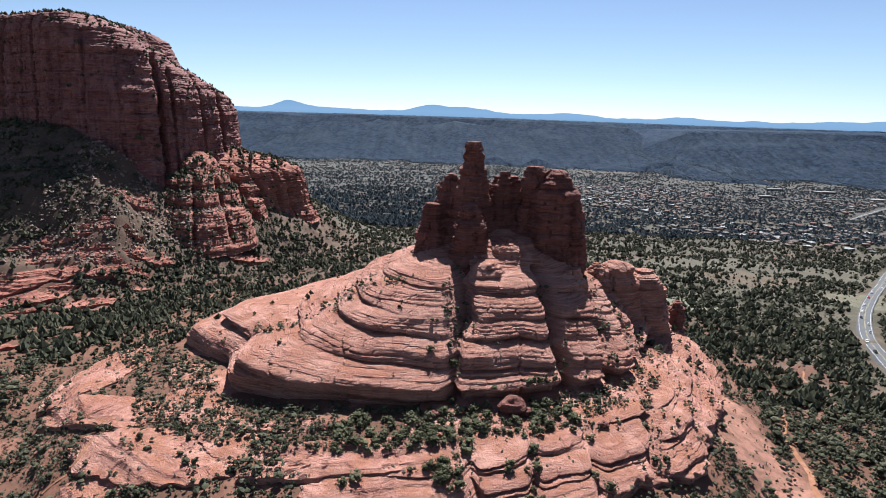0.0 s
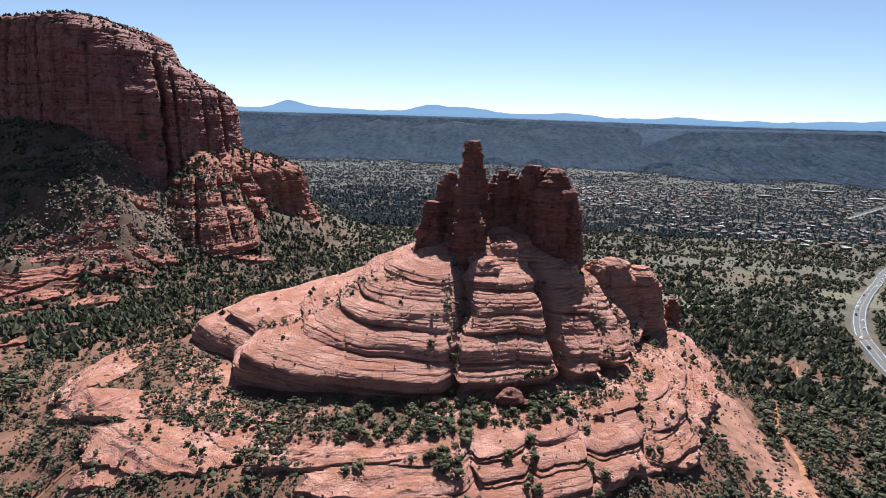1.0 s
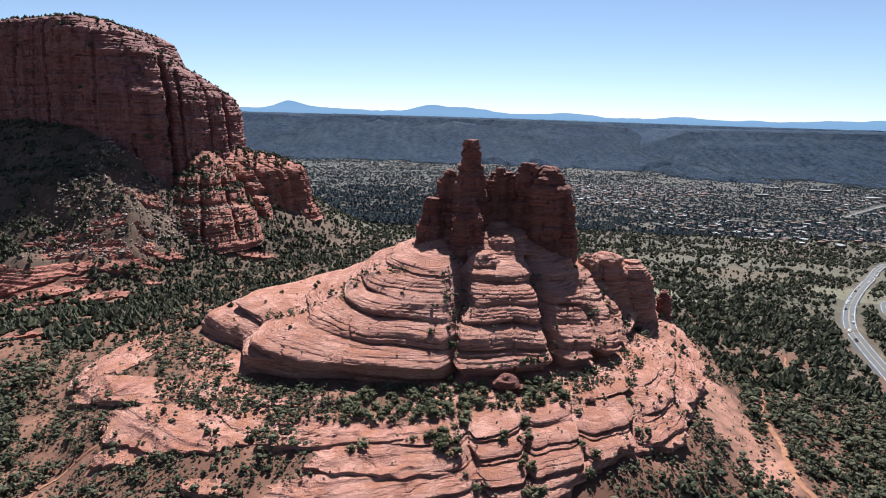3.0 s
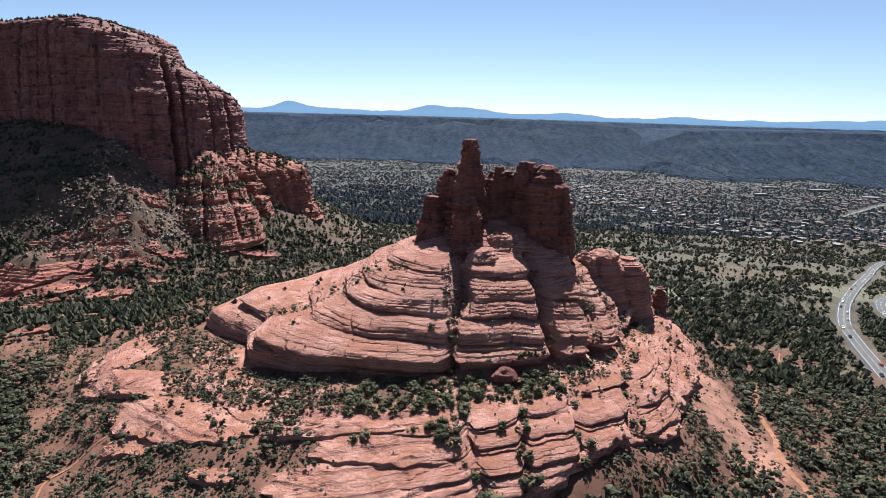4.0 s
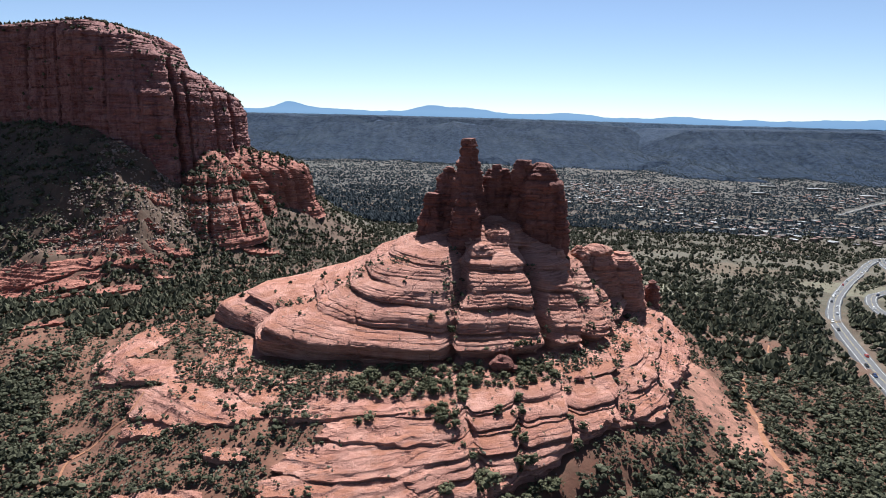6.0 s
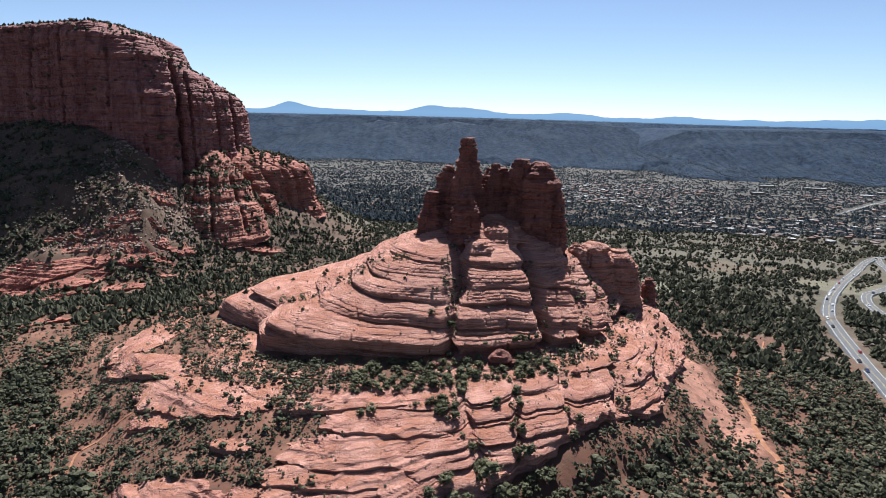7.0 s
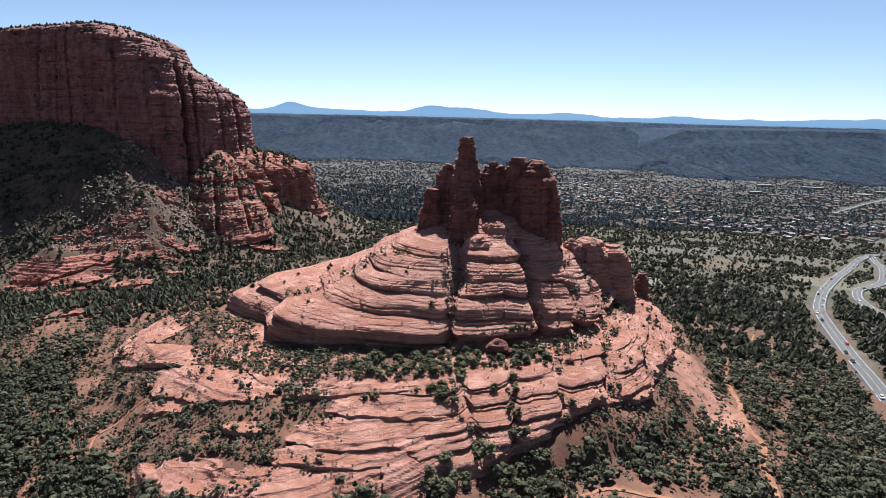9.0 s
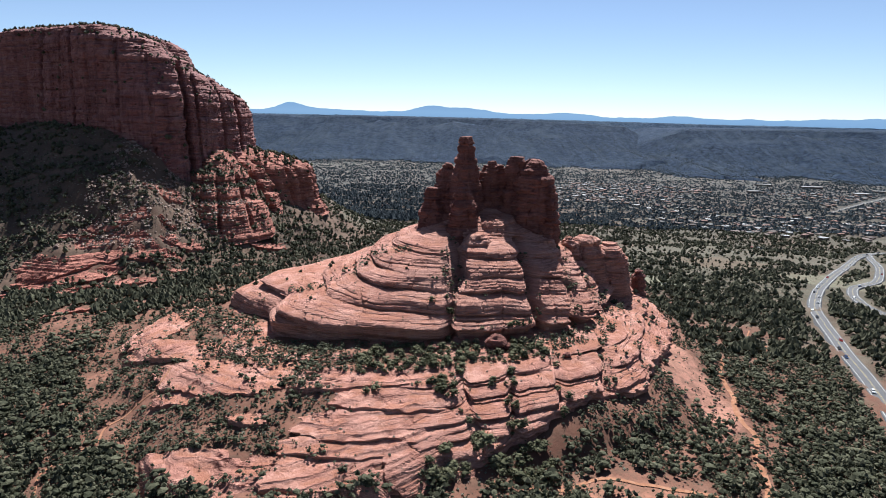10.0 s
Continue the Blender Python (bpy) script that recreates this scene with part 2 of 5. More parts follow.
def strata(centre, levels, table, bearings, seed, spacing=0.34, thick=(2.4, 5.0), thin=(0.7, 1.5), q=0.8, cut=1.2, dip=(0.0, 0.0), warp=1.5,
           gullies=(), rough=0.5, lam=0.18, block=0.5, pillow=0.10, soften_deg=3.0, level_soft=7, flute=0.0, flute_size=14.0, rim=None, curve=2.4, massive=0.55, mega=(), mega_cut=2.2, share_low=0.05):
    """Layered rock round a centre: table gives, for each bearing, the radius at each level (rising). Returns vertices and faces.
    Thick rounded beds and packs of thin ones follow a warped, dipping bed height; each has a recessed joint below it, thin laminae
    and cross joints. Gullies are upright slots along a line in plan: (x0, y0, x1, y1, width, depth, low, high)."""
    rng = np.random.default_rng(seed)
    deg = np.asarray(bearings, float)
    th = np.radians(deg)
    keys = sorted(table)
    kb = np.array([k - 360 for k in keys] + keys + [k + 360 for k in keys], float)
    fine = np.linspace(levels[0], levels[-1], 240)
    curves = np.array([np.interp(fine, levels, table[k]) for k in keys])
    soften = np.hanning(level_soft + 2)[1:-1]
    soften /= soften.sum()
    curves = np.array([np.convolve(np.pad(c, level_soft // 2, mode="edge"), soften, "valid") for c in curves])
    curves = np.vstack([curves] * 3)
    wide = np.array([np.interp(deg, kb, curves[:, j]) for j in range(len(fine))])
    half = max(2, int(soften_deg / max(0.05, np.median(np.diff(deg)))))
    kernel = np.hanning(2 * half + 1)
    kernel /= kernel.sum()
    padded = np.pad(wide, ((0, 0), (half, half)), mode="wrap")
    wide = np.array([np.convolve(row, kernel, "valid") for row in padded])
    cols = np.arange(len(deg))[None, :]

    def radius(z):
        f = np.clip((z - levels[0]) / (levels[-1] - levels[0]) * 239, 0, 238.999)
        i = f.astype(int)
        return wide[i, cols] * (1 - f + i) + wide[i + 1, cols] * (f - i)

    z = np.append(np.arange(levels[0], levels[-1], spacing), levels[-1])
    Z = z[:, None] + np.zeros((1, len(deg)))
    base = radius(Z)
    sx, sy = np.sin(th)[None, :], -np.cos(th)[None, :]
    X, Y = centre[0] + sx * base, centre[1] + sy * base
    bed = Z + dip[0] * (X - centre[0]) + dip[1] * (Y - centre[1]) + warp * (value_noise(X / 48, Y / 48, 0, seed) + 0.35 * value_noise(X / 15, Y / 15, Z / 30, seed + 1))
    edges, kinds = [bed.min() - 1], []
    while edges[-1] < bed.max() + 1:
        if rng.random() < massive:
            edges.append(edges[-1] + rng.uniform(*thick))
            kinds.append(1.0)
        else:
            for _ in range(rng.integers(2, 5)):
                edges.append(edges[-1] + rng.uniform(*thin))
                kinds.append(0.45)
    edges, kinds = np.array(edges), np.array(kinds)
    count = len(kinds)
    k = np.clip(np.searchsorted(edges, bed, side="right") - 1, 0, count - 1)
    tall = np.diff(edges)[k]
    h = bed - edges[k]
    v = np.clip(h / tall, 0, 1)
    bold = (rng.uniform(0.55, 1.0, count) * (0.5 + 0.5 * kinds))[k]
    amount = np.clip(q * bold * (0.85 + 0.75 * value_noise(X / 20, Y / 20, k * 7.31, seed + 2)), 0, 1)
    lift, hollow = amount * tall * (v**curve - v), 0
    if len(mega):  # great rounded benches, each several beds high
        big = np.array((-1e3, *mega, 1e3))
        m = np.clip(np.searchsorted(big, bed, side="right") - 1, 0, len(big) - 2)
        room = np.diff(big)[m]
        mv, inside = np.clip((bed - big[m]) / room, 0, 1), (room < 100)
        share = np.clip(0.62 + 0.7 * value_noise(X / 30, Y / 30, m * 3.3, seed + 50), share_low, 1.0) * inside
        lift = lift * (1 - 0.5 * share) + np.where(inside, share * room * (mv**2.6 - mv), 0)
        hollow = mega_cut * share * np.exp(-(((bed - big[m]) / 0.9) ** 2))
    R = radius(Z + lift) - hollow
    R = R + pillow * tall * bold * np.sin(math.pi * np.clip(v, 0, 1) ** 0.6) ** 0.7
    deep = (rng.uniform(0.25, 1.0, count) ** 1.3 * (0.45 + 0.55 * kinds))[k]
    notch = cut * deep * np.clip(0.75 + 1.1 * value_noise(X / 14, Y / 14, k * 5.7, seed + 3), 0.0, 1.8)
    R = R - notch * np.exp(-((h / (0.35 + 0.10 * tall)) ** 2))
    R = R + lam * (value_noise(bed / 0.95, X / 70, Y / 70, seed + 4) + 0.6 * value_noise(bed / 0.45, X / 40, Y / 40, seed + 5))
    if block:
        size, shift = rng.uniform(6, 17, count)[k], rng.uniform(0, 9, count)[k]
        mean = np.array([np.median(base[k == j]) if (k == j).any() else 1.0 for j in range(count)])[k]
        arc = th[None, :] * np.minimum(mean, 150) / size + shift + 0.06 * value_noise(X / 5, Y / 5, Z / 2, seed + 6)
        cell = np.floor(arc)
        R = R + block * 0.8 * np.sin(cell * 12.9898 + k * 4.1) * (1 - v**3)
        gap = np.minimum(arc - cell, 1 - arc + cell) * size
        R = R - block * 1.5 * np.exp(-((gap / 0.4) ** 2)) * (np.sin(cell * 7.7 + k) > -0.3)
    for x0, y0, x1, y1, width, depth, low, high in gullies:
        long = math.hypot(x1 - x0, y1 - y0)
        ux, uy = (x1 - x0) / long, (y1 - y0) / long
        along = (X - x0) * ux + (Y - y0) * uy
        away = np.abs((X - x0) * uy - (Y - y0) * ux + 0.45 * width * value_noise(Z / 5, x0, 0, seed + 12))
        gate = smooth_step(low - 3, low + 2, Z) * (1 - smooth_step(high - 3, high + 3, Z)) * smooth_step(-4, 2, along) * (1 - smooth_step(long - 2, long + 4, along))
        R = R - depth * gate * np.exp(-((away / width) ** 2))
    if flute:
        arc = th[None, :] * np.median(base)
        R = R + flute * fractal(arc / flute_size, Z / (flute_size * 7), 3.1, seed + 20, 3, 0.55)
    if rim is not None:
        edge = np.interp(deg, rim[0], rim[1])[None, :] + 1.6 * value_noise(th * 22, 0, 0, seed + 33)[None, :] + 0.9 * value_noise(th * 60, Z / 1.3, 0, seed + 34)
        R = np.minimum(R, edge + 0.6 * np.sin(bed * 2.4))
    X, Y = centre[0] + sx * R, centre[1] + sy * R
    R = R + rough * fractal(X / 8, Y / 8, Z / 5, seed + 30, 4, 0.6)
    Z = Z + 0.3 * rough * fractal(X / 6, Y / 6, Z / 9, seed + 40, 3)
    R = np.maximum(R, 0.3)
    X, Y = centre[0] + sx * R, centre[1] + sy * R
    verts = np.stack([X, Y, Z], -1).reshape(-1, 3)
    rows, width = R.shape
    faces = grid_faces(rows, width, True)
    verts = np.vstack([verts, [[X[-1].mean(), Y[-1].mean(), Z[-1].mean() + 0.3]]])
    i = np.arange(width)
    j = (i + 1) % width
    first, top = (rows - 1) * width, rows * width
    return verts, np.vstack([faces, np.stack([first + i, first + j, np.full(width, top), np.full(width, top)], -1)])


def split_by_height(data, heights):
    """Cuts layered rock into tiers at the given heights."""
    verts, faces = data
    mid = verts[faces[:, :3], 2].mean(1)
    out = []
    for low, high in zip((-1e9, *heights), (*heights, 1e9)):
        f = faces[(mid >= low) & (mid < high)]
        used, inverse = np.unique(f, return_inverse=True)
        out.append((verts[used], inverse.reshape(f.shape)))
    return out


def spread(dense, coarse, a, b):
    """Bearings from -180 to 180 with a fine spacing between a and b."""
    return np.r_[np.arange(-180, a, coarse), np.arange(a, b, dense), np.arange(b, 180, coarse)]


def rock_mesh(name, data, mat, smooth=False, ground=True):
    verts, faces = data
    same = faces[:, 2] == faces[:, 3]
    tris = np.vstack([faces[:, [0, 1, 2]], faces[~same][:, [0, 2, 3]]])
    if ground:
        COLLECTED.append((verts, tris))
    return raw_mesh(name, verts, tris, (mat,), smooth=smooth)

# ---- ground: one sheet from under the camera to the horizon ----
BELL = (25.0, 300.0)
CLIFF = (-430.0, 820.0)


BENCH = {-180: 104, -120: 118, -100: 142, -84: 155, -70: 130, -58: 133, -50: 121, -36: 107, -25: 98, -8: 84, 6: 78, 22: 77, 42: 80, 60: 77, 78: 76, 96: 86, 112: 86, 126: 86}  # foot of the upper bell
APRON_LEVELS = (56, 66, 74, 80, 86, 91, 94.5, 97)
APRON = {  # radii of the lower slopes, up to 91 m; they run in under the upper bell
    -180: (190, 170, 150, 135, 122, 112),
    -120: (200, 182, 166, 152, 138, 124),
    -100: (205, 190, 174, 160, 147, 135),
    -84: (222, 214, 206, 196, 176, 140),
    -70: (218, 212, 206, 198, 184, 122),
    -58: (212, 207, 202, 194, 176, 115),
    -50: (206, 202, 197, 188, 170, 112),
    -36: (222, 216, 208, 184, 160, 132),
    -25: (228, 222, 208, 174, 147, 120),
    -8: (172, 163, 152, 141, 127, 108),
    6: (160, 150, 141, 132, 120, 102),
    22: (154, 145, 137, 128, 114, 97),
    42: (152, 140, 129, 121, 109, 96),
    60: (155, 138, 124, 113, 99, 88),
    78: (152, 137, 124, 112, 98, 85),
    96: (150, 138, 128, 118, 108, 102),
    112: (155, 145, 136, 126, 116, 110),
    126: (160, 150, 140, 126, 112, 100),
}
APRON_TABLE = {b: r + (min(BENCH[b] - 3, r[-1] - 6), BENCH[b] - 40) for b, r in APRON.items()}
UPPER_LEVELS = (84, 93, 98, 104, 112, 121, 129, 137, 147)
UPPER = {  # radii from 98 m up
    -180: (104, 92, 80, 64, 50, 30, 16),
    -120: (116, 98, 84, 66, 50, 28, 16),
    -100: (134, 106, 82, 66, 54, 36, 20),
    -84: (146, 112, 84, 66, 54, 36, 20),
    -70: (120, 104, 84, 67, 55, 37, 20),
    -58: (130, 112, 89, 71, 57, 38, 22),
    -50: (120, 106, 88, 71, 57, 38, 22),
    -36: (106, 97, 84, 71, 57, 37, 21),
    -25: (98, 89, 77, 66, 53, 34, 20),
    -8: (85, 78, 69, 60, 48, 28, 18),
    6: (80, 73, 64, 55, 45, 27, 17),
    22: (79, 72, 63, 53, 42, 27, 17),
    42: (79, 73, 63, 53, 43, 29, 18),
    60: (77, 71, 62, 52, 42, 28, 18),
    78: (76, 70, 62, 54, 45, 30, 18),
    96: (84, 77, 67, 55, 42, 27, 17),
    112: (84, 77, 67, 55, 42, 27, 17),
    126: (84, 77, 66, 54, 41, 27, 17),
}
UPPER_TABLE = {b: (BENCH[b] - 7, BENCH[b] - 5) + r[:-1] + (6,) for b, r in UPPER.items()}
RIM = ((-180, -30, -16, -6, 2, 6, 14, 20, 26, 31, 38, 46, 54, 66, 78, 90, 112, 180), (150, 150, 156, 155, 141, 136, 125, 121, 120, 124, 118, 112, 109, 109, 110, 112, 118, 150))  # outer edge of the bare ribs below the bench


def mound(x, y):
    """The smooth skirt of soil and slabs round the bell."""
    dx, dy = x - BELL[0], y - BELL[1]
    r, b = np.hypot(dx, dy), np.degrees(np.arctan2(dx, -dy))
    keys = sorted(APRON_TABLE)
    kb = [keys[-1] - 360] + keys + [keys[0] + 360]
    ring = [np.interp(b, kb, [APRON_TABLE[k][j] for k in [keys[-1]] + keys + [keys[0]]]) for j in range(len(APRON_LEVELS))]
    z = APRON_LEVELS[0] - 0.4 * np.clip(r - ring[0], 0, None)
    for j in range(len(ring) - 1):
        f = np.clip((ring[j] - r) / (ring[j] - ring[j + 1]), 0, 1)
        z = z + f * (APRON_LEVELS[j + 1] - APRON_LEVELS[j])
    return z


def soil_drop(x, y):
    """How far the soil lies below the rock of the skirt."""
    dx, dy = x - BELL[0], y - BELL[1]
    r, b = np.hypot(dx, dy), np.degrees(np.arctan2(dx, -dy))
    edge = np.interp(b, *RIM)
    ribs = smooth_step(-16, -8, b) * (1 - smooth_step(96, 112, b))
    return 0.6 + ribs * np.where(r < edge, 4.5, 0.3 + 3.4 * np.exp(-np.clip(r - edge, 0, None) / 9))


def cliff_foot(x, y):
    """Distance outside the foot of the great butte, roughly."""
    dx, dy = x - CLIFF[0], y - CLIFF[1]
    bearing = np.degrees(np.arctan2(dx, -dy))
    r = np.interp(bearing, [-180, -60, -20, 0, 19, 27, 33, 55, 80, 110, 180], [220, 178, 165, 190, 232, 275, 268, 215, 178, 182, 220])
    return np.hypot(dx, dy) - r


def land(x, y):
    x, y = np.asarray(x, float), np.asarray(y, float)
    d2 = ((x + 30) / 700) ** 2 + ((y - 260) / 640) ** 2
    z = 3 + 67 * np.exp(-d2)
    z = z + 14 * np.exp(-(((x + 205) / 120) ** 2) - ((y - 285) / 120) ** 2)
    dist = cliff_foot(x, y)
    bearing = np.degrees(np.arctan2(x - CLIFF[0], CLIFF[1] - y)) + 1.2 * fractal(x / 18, y / 18, 0, 75, 3)
    talus = np.interp(bearing, [-180, 5, 16, 19, 24, 32, 38, 48, 62, 180], [175, 183, 185, 182, 172, 138, 124, 106, 90, 90]) - 0.62 * np.clip(dist, 0, None) + 5 * fractal(x / 40, y / 40, 0, 71, 3)
    shelf_out = np.hypot((x + 272) / 74, (y - 735) / 170) - 1
    shelf_foot = 101 - 58 * np.clip(shelf_out, 0, None) + 3 * fractal(x / 22, y / 22, 0, 73, 3)
    blend = np.logaddexp(np.logaddexp(z / 7, talus / 7), shelf_foot / 7) * 7
    z = np.where((dist < 260) | (shelf_out < 1.6), blend, z)
    far = smooth_step(900, 2500, np.hypot(x, y))
    z = z + (2.6 * fractal(x / 75, y / 75, 0, 61, 4) + 0.7 * fractal(x / 14, y / 14, 0, 62, 3)) * (1 - 0.6 * far)
    skirt = mound(x, y) - soil_drop(x, y) + 0.5 * fractal(x / 9, y / 9, 0, 67, 3)
    z = np.logaddexp(z / 1.5, skirt / 1.5) * 1.5
    # broken ledges on the slopes west of the great butte
    ledge = smooth_step(-130, -190, x) * smooth_step(230, 300, y) * (1 - smooth_step(560, 640, y))
    height = 3.2 + 1.2 * value_noise(x / 60, y / 60, 0, 66)
    phase = z / height
    stepped = (np.floor(phase) + smooth_step(0.55, 0.98, phase - np.floor(phase))) * height
    return z + ledge * 0.8 * (stepped - z)


def axis(fine_a, fine_b, spacing, low, high, growth):
    out = list(np.arange(fine_a, fine_b + spacing, spacing))
    s = spacing
    while out[-1] < high:
        s = min(s * growth, 140)
        out.append(out[-1] + s)
    s = spacing
    while out[0] > low:
        s = min(s * growth, 140)
        out.insert(0, out[0] - s)
    return np.array(out)


def build_ground():
    xs = axis(-330, 230, 3.3, -4700, 4700, 1.035)
    ys = axis(95, 620, 3.3, -3000, 4700, 1.035)
    gx, gy = np.meshgrid(xs, ys)
    gz = land(gx, gy)
    verts = np.stack([gx, gy, gz], -1).reshape(-1, 3)
    faces = grid_faces(len(ys), len(xs))
    near = np.all([(gx > -700), (gx < 700), (gy > 60), (gy < 1100)], axis=0).ravel()
    tris = np.vstack([faces[:, [0, 1, 2]], faces[:, [0, 2, 3]]])
    COLLECTED.append((verts, tris[near[tris].all(1)]))
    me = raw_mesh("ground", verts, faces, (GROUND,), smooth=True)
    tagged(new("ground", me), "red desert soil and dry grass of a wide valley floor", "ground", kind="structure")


build_ground()

# ---- the bell-shaped butte ----
GULLIES = (  # plan lines of the clefts: the long ones run away from the viewer between ribs
    (6, 264, 5, 205, 2.4, 8.0, 92, 138),
    (3, 278, 8, 236, 5.0, 13.0, 108, 143),
    (43, 272, 51, 222, 3.0, 11.0, 93, 136),
    (69, 300, 72, 232, 3.0, 14.0, 90, 138),
    (80, 298, 87, 246, 2.4, 10.0, 88, 128),
    (97, 300, 92, 262, 2.2, 9.0, 90, 126),
    (-38, 240, -35, 208, 0.6, 1.3, 94, 116),
    (-64, 246, -60, 215, 0.6, 1.2, 92, 112),
    (32, 242, 31, 218, 0.6, 1.4, 96, 114),
    (56, 258, 60, 226, 0.7, 1.6, 98, 118),
    (8, 214, 11, 174, 2.2, 6.0, 60, 94),
    (11, 174, 18, 152, 2.2, 6.0, 60, 90),
    (32, 222, 31, 150, 1.6, 5.0, 60, 94),
    (53, 226, 54, 168, 2.0, 6.0, 60, 95),
    (81, 240, 77, 182, 2.6, 9.0, 60, 95),
    (103, 268, 99, 200, 2.0, 7.0, 60, 93),
)


def build_bell():
    bell = thing("bell_butte", "layered red sandstone bell-shaped butte with rounded ledges rising from scrub", "butte", (BELL[0], BELL[1], 0))
    ribs = {b: tuple(r - float(np.interp(b, (-180, -25, -14, 98, 114, 180), (9, 9, 0, 0, 9, 9))) for r in row) for b, row in APRON_TABLE.items()}
    for name, levels, table, seed, label, more in (
            ("apron", APRON_LEVELS, ribs, 11, "stepped slickrock ribs below a shrubby bench", dict(thick=(2.2, 4.6), thin=(0.7, 1.4), q=0.95, cut=2.4, warp=1.6, rim=RIM, spacing=0.28, dip=(-0.03, 0.0), curve=3.2, massive=0.6, mega=(70.0, 75.5, 80.0, 84.0, 88.0, 92.5), mega_cut=2.0, share_low=0.35)),
            ("dome", UPPER_LEVELS, UPPER_TABLE, 14, "steep banded dome above an overhung ledge", dict(thick=(2.6, 5.4), thin=(0.8, 1.6), q=0.8, cut=1.5, warp=1.5, spacing=0.35, dip=(0.07, 0.0), massive=0.55, mega=(92.0, 103.5, 111.5, 118.0, 126.0, 134.0), mega_cut=2.6))):
        data = strata(BELL, levels, table, spread(0.31, 2.4, -104, 118), seed, gullies=GULLIES, rough=0.55, lam=0.26, block=0.4, **more)
        ob = part(name, rock_mesh(name, data, RED_ROCK), bell, label)
        ob.matrix_parent_inverse = Matrix.Translation((-BELL[0], -BELL[1], 0))
    return bell


bell_butte = build_bell()

def rock_outcrop(cx, cy, long, wide, turn, seed, surface, downhill, label, group, proud=1.0, mat=None, bed_scale=1.0):
    """A low tongue of bare rock lying in the soil: its upper side runs in under the slope, its lower side ends in a stepped lip."""
    rng = np.random.default_rng(seed)
    mat = mat or RED_ROCK
    around = int(2 * math.pi * long / 1.15)
    a = np.linspace(0, 2 * math.pi, around, endpoint=False)
    reach = 1 / (np.abs(np.cos(a)) ** 2.6 + np.abs(np.sin(a)) ** 2.6) ** (1 / 2.6)
    reach = reach * (1 + 0.26 * fractal(np.cos(a) * 1.7, np.sin(a) * 1.7, 0.3, seed, 4, 0.6))
    inner = np.r_[np.linspace(0.02, 0.93, int(max(wide, 0.45 * long) / 0.7)), 0.955, 0.975, 0.99]
    sink = np.linspace(0.04, 1.0, 12) ** 1.3 * (2.2 + 2.2 * proud)  # how far each ring of the lip lies below the top
    rho = np.r_[inner, 1 + 0.25 * value_noise(sink / 0.8, seed, 0, seed) / wide - 0.012 * sink]
    u, w = np.cos(a)[None, :] * reach * rho[:, None] * long, np.sin(a)[None, :] * reach * rho[:, None] * wide
    c, s = math.cos(radians(turn)), math.sin(radians(turn))
    x, y = cx + c * u - s * w, cy + s * u + c * w
    out = ((x - cx) * downhill[0] + (y - cy) * downhill[1]) / math.hypot(*downhill)
    top = surface(x, y) + proud * np.clip(0.9 + 0.9 * out / wide, 0.1, 2.0)
    bed = top + 0.8 * value_noise(x / 17, y / 17, 0, seed + 1) + 0.3 * value_noise(x / 5, y / 5, 0, seed + 2)
    edges = [bed.min() - 1]
    while edges[-1] < bed.max() + 1:
        edges.append(edges[-1] + bed_scale * rng.choice((0.8, 1.3, 2.0, 2.8)) * rng.uniform(0.8, 1.2))
    edges = np.array(edges)
    k = np.clip(np.searchsorted(edges, bed, side="right") - 1, 0, len(edges) - 2)
    tall = np.diff(edges)[k]
    v = np.clip((bed - edges[k]) / tall, 0, 1)
    q = np.clip(0.85 + 0.7 * value_noise(x / 13, y / 13, k * 3.7, seed + 3), 0.0, 1.0)
    top = top + q * tall * (0.85 * v**6 + 0.15 * v - v)
    for _ in range(max(1, int(long / 9))):  # cross joints
        ja, jo = rng.uniform(0.9, 2.1), rng.uniform(-0.8, 0.8) * long
        line = np.abs((u - jo) * math.sin(ja) - w * math.cos(ja) + 0.7 * value_noise(x / 4, y / 4, 0, seed + 4))
        top = top - 0.25 * np.exp(-((line / 0.35) ** 2))
    top = top + 0.22 * fractal(x / 4, y / 4, 0, seed + 5, 3)
    fall = np.r_[np.zeros(len(inner) - 3), 0.0, 0.02, 0.06, sink][:, None]
    verts = np.stack([x, y, top - fall], -1).reshape(-1, 3)
    verts = np.vstack([verts, [[cx, cy, top[0].mean()]]])
    faces = grid_faces(len(rho), around, True)[:, ::-1]
    i = np.arange(around)
    faces = np.vstack([faces, np.stack([np.full(around, len(verts) - 1), i, (i + 1) % around, (i + 1) % around], -1)])
    COLLECTED.append((verts, np.vstack([faces[:, [0, 1, 2]], faces[:-around][:, [0, 2, 3]]])))
    outcrop = thing("rock_outcrop", label, "rock outcrop", (cx, cy, 0), group)
    lip = np.zeros(len(faces), bool)
    lip[(len(inner) - 1) * around:(len(rho) - 1) * around] = True
    for name, keep in (("bare_top", ~lip), ("stepped_lip", lip)):
        used, inverse = np.unique(faces[keep], return_inverse=True)
        part(name, rock_mesh(name, (verts[used] - (cx, cy, 0), inverse.reshape(-1, 4)), mat, ground=False), outcrop)


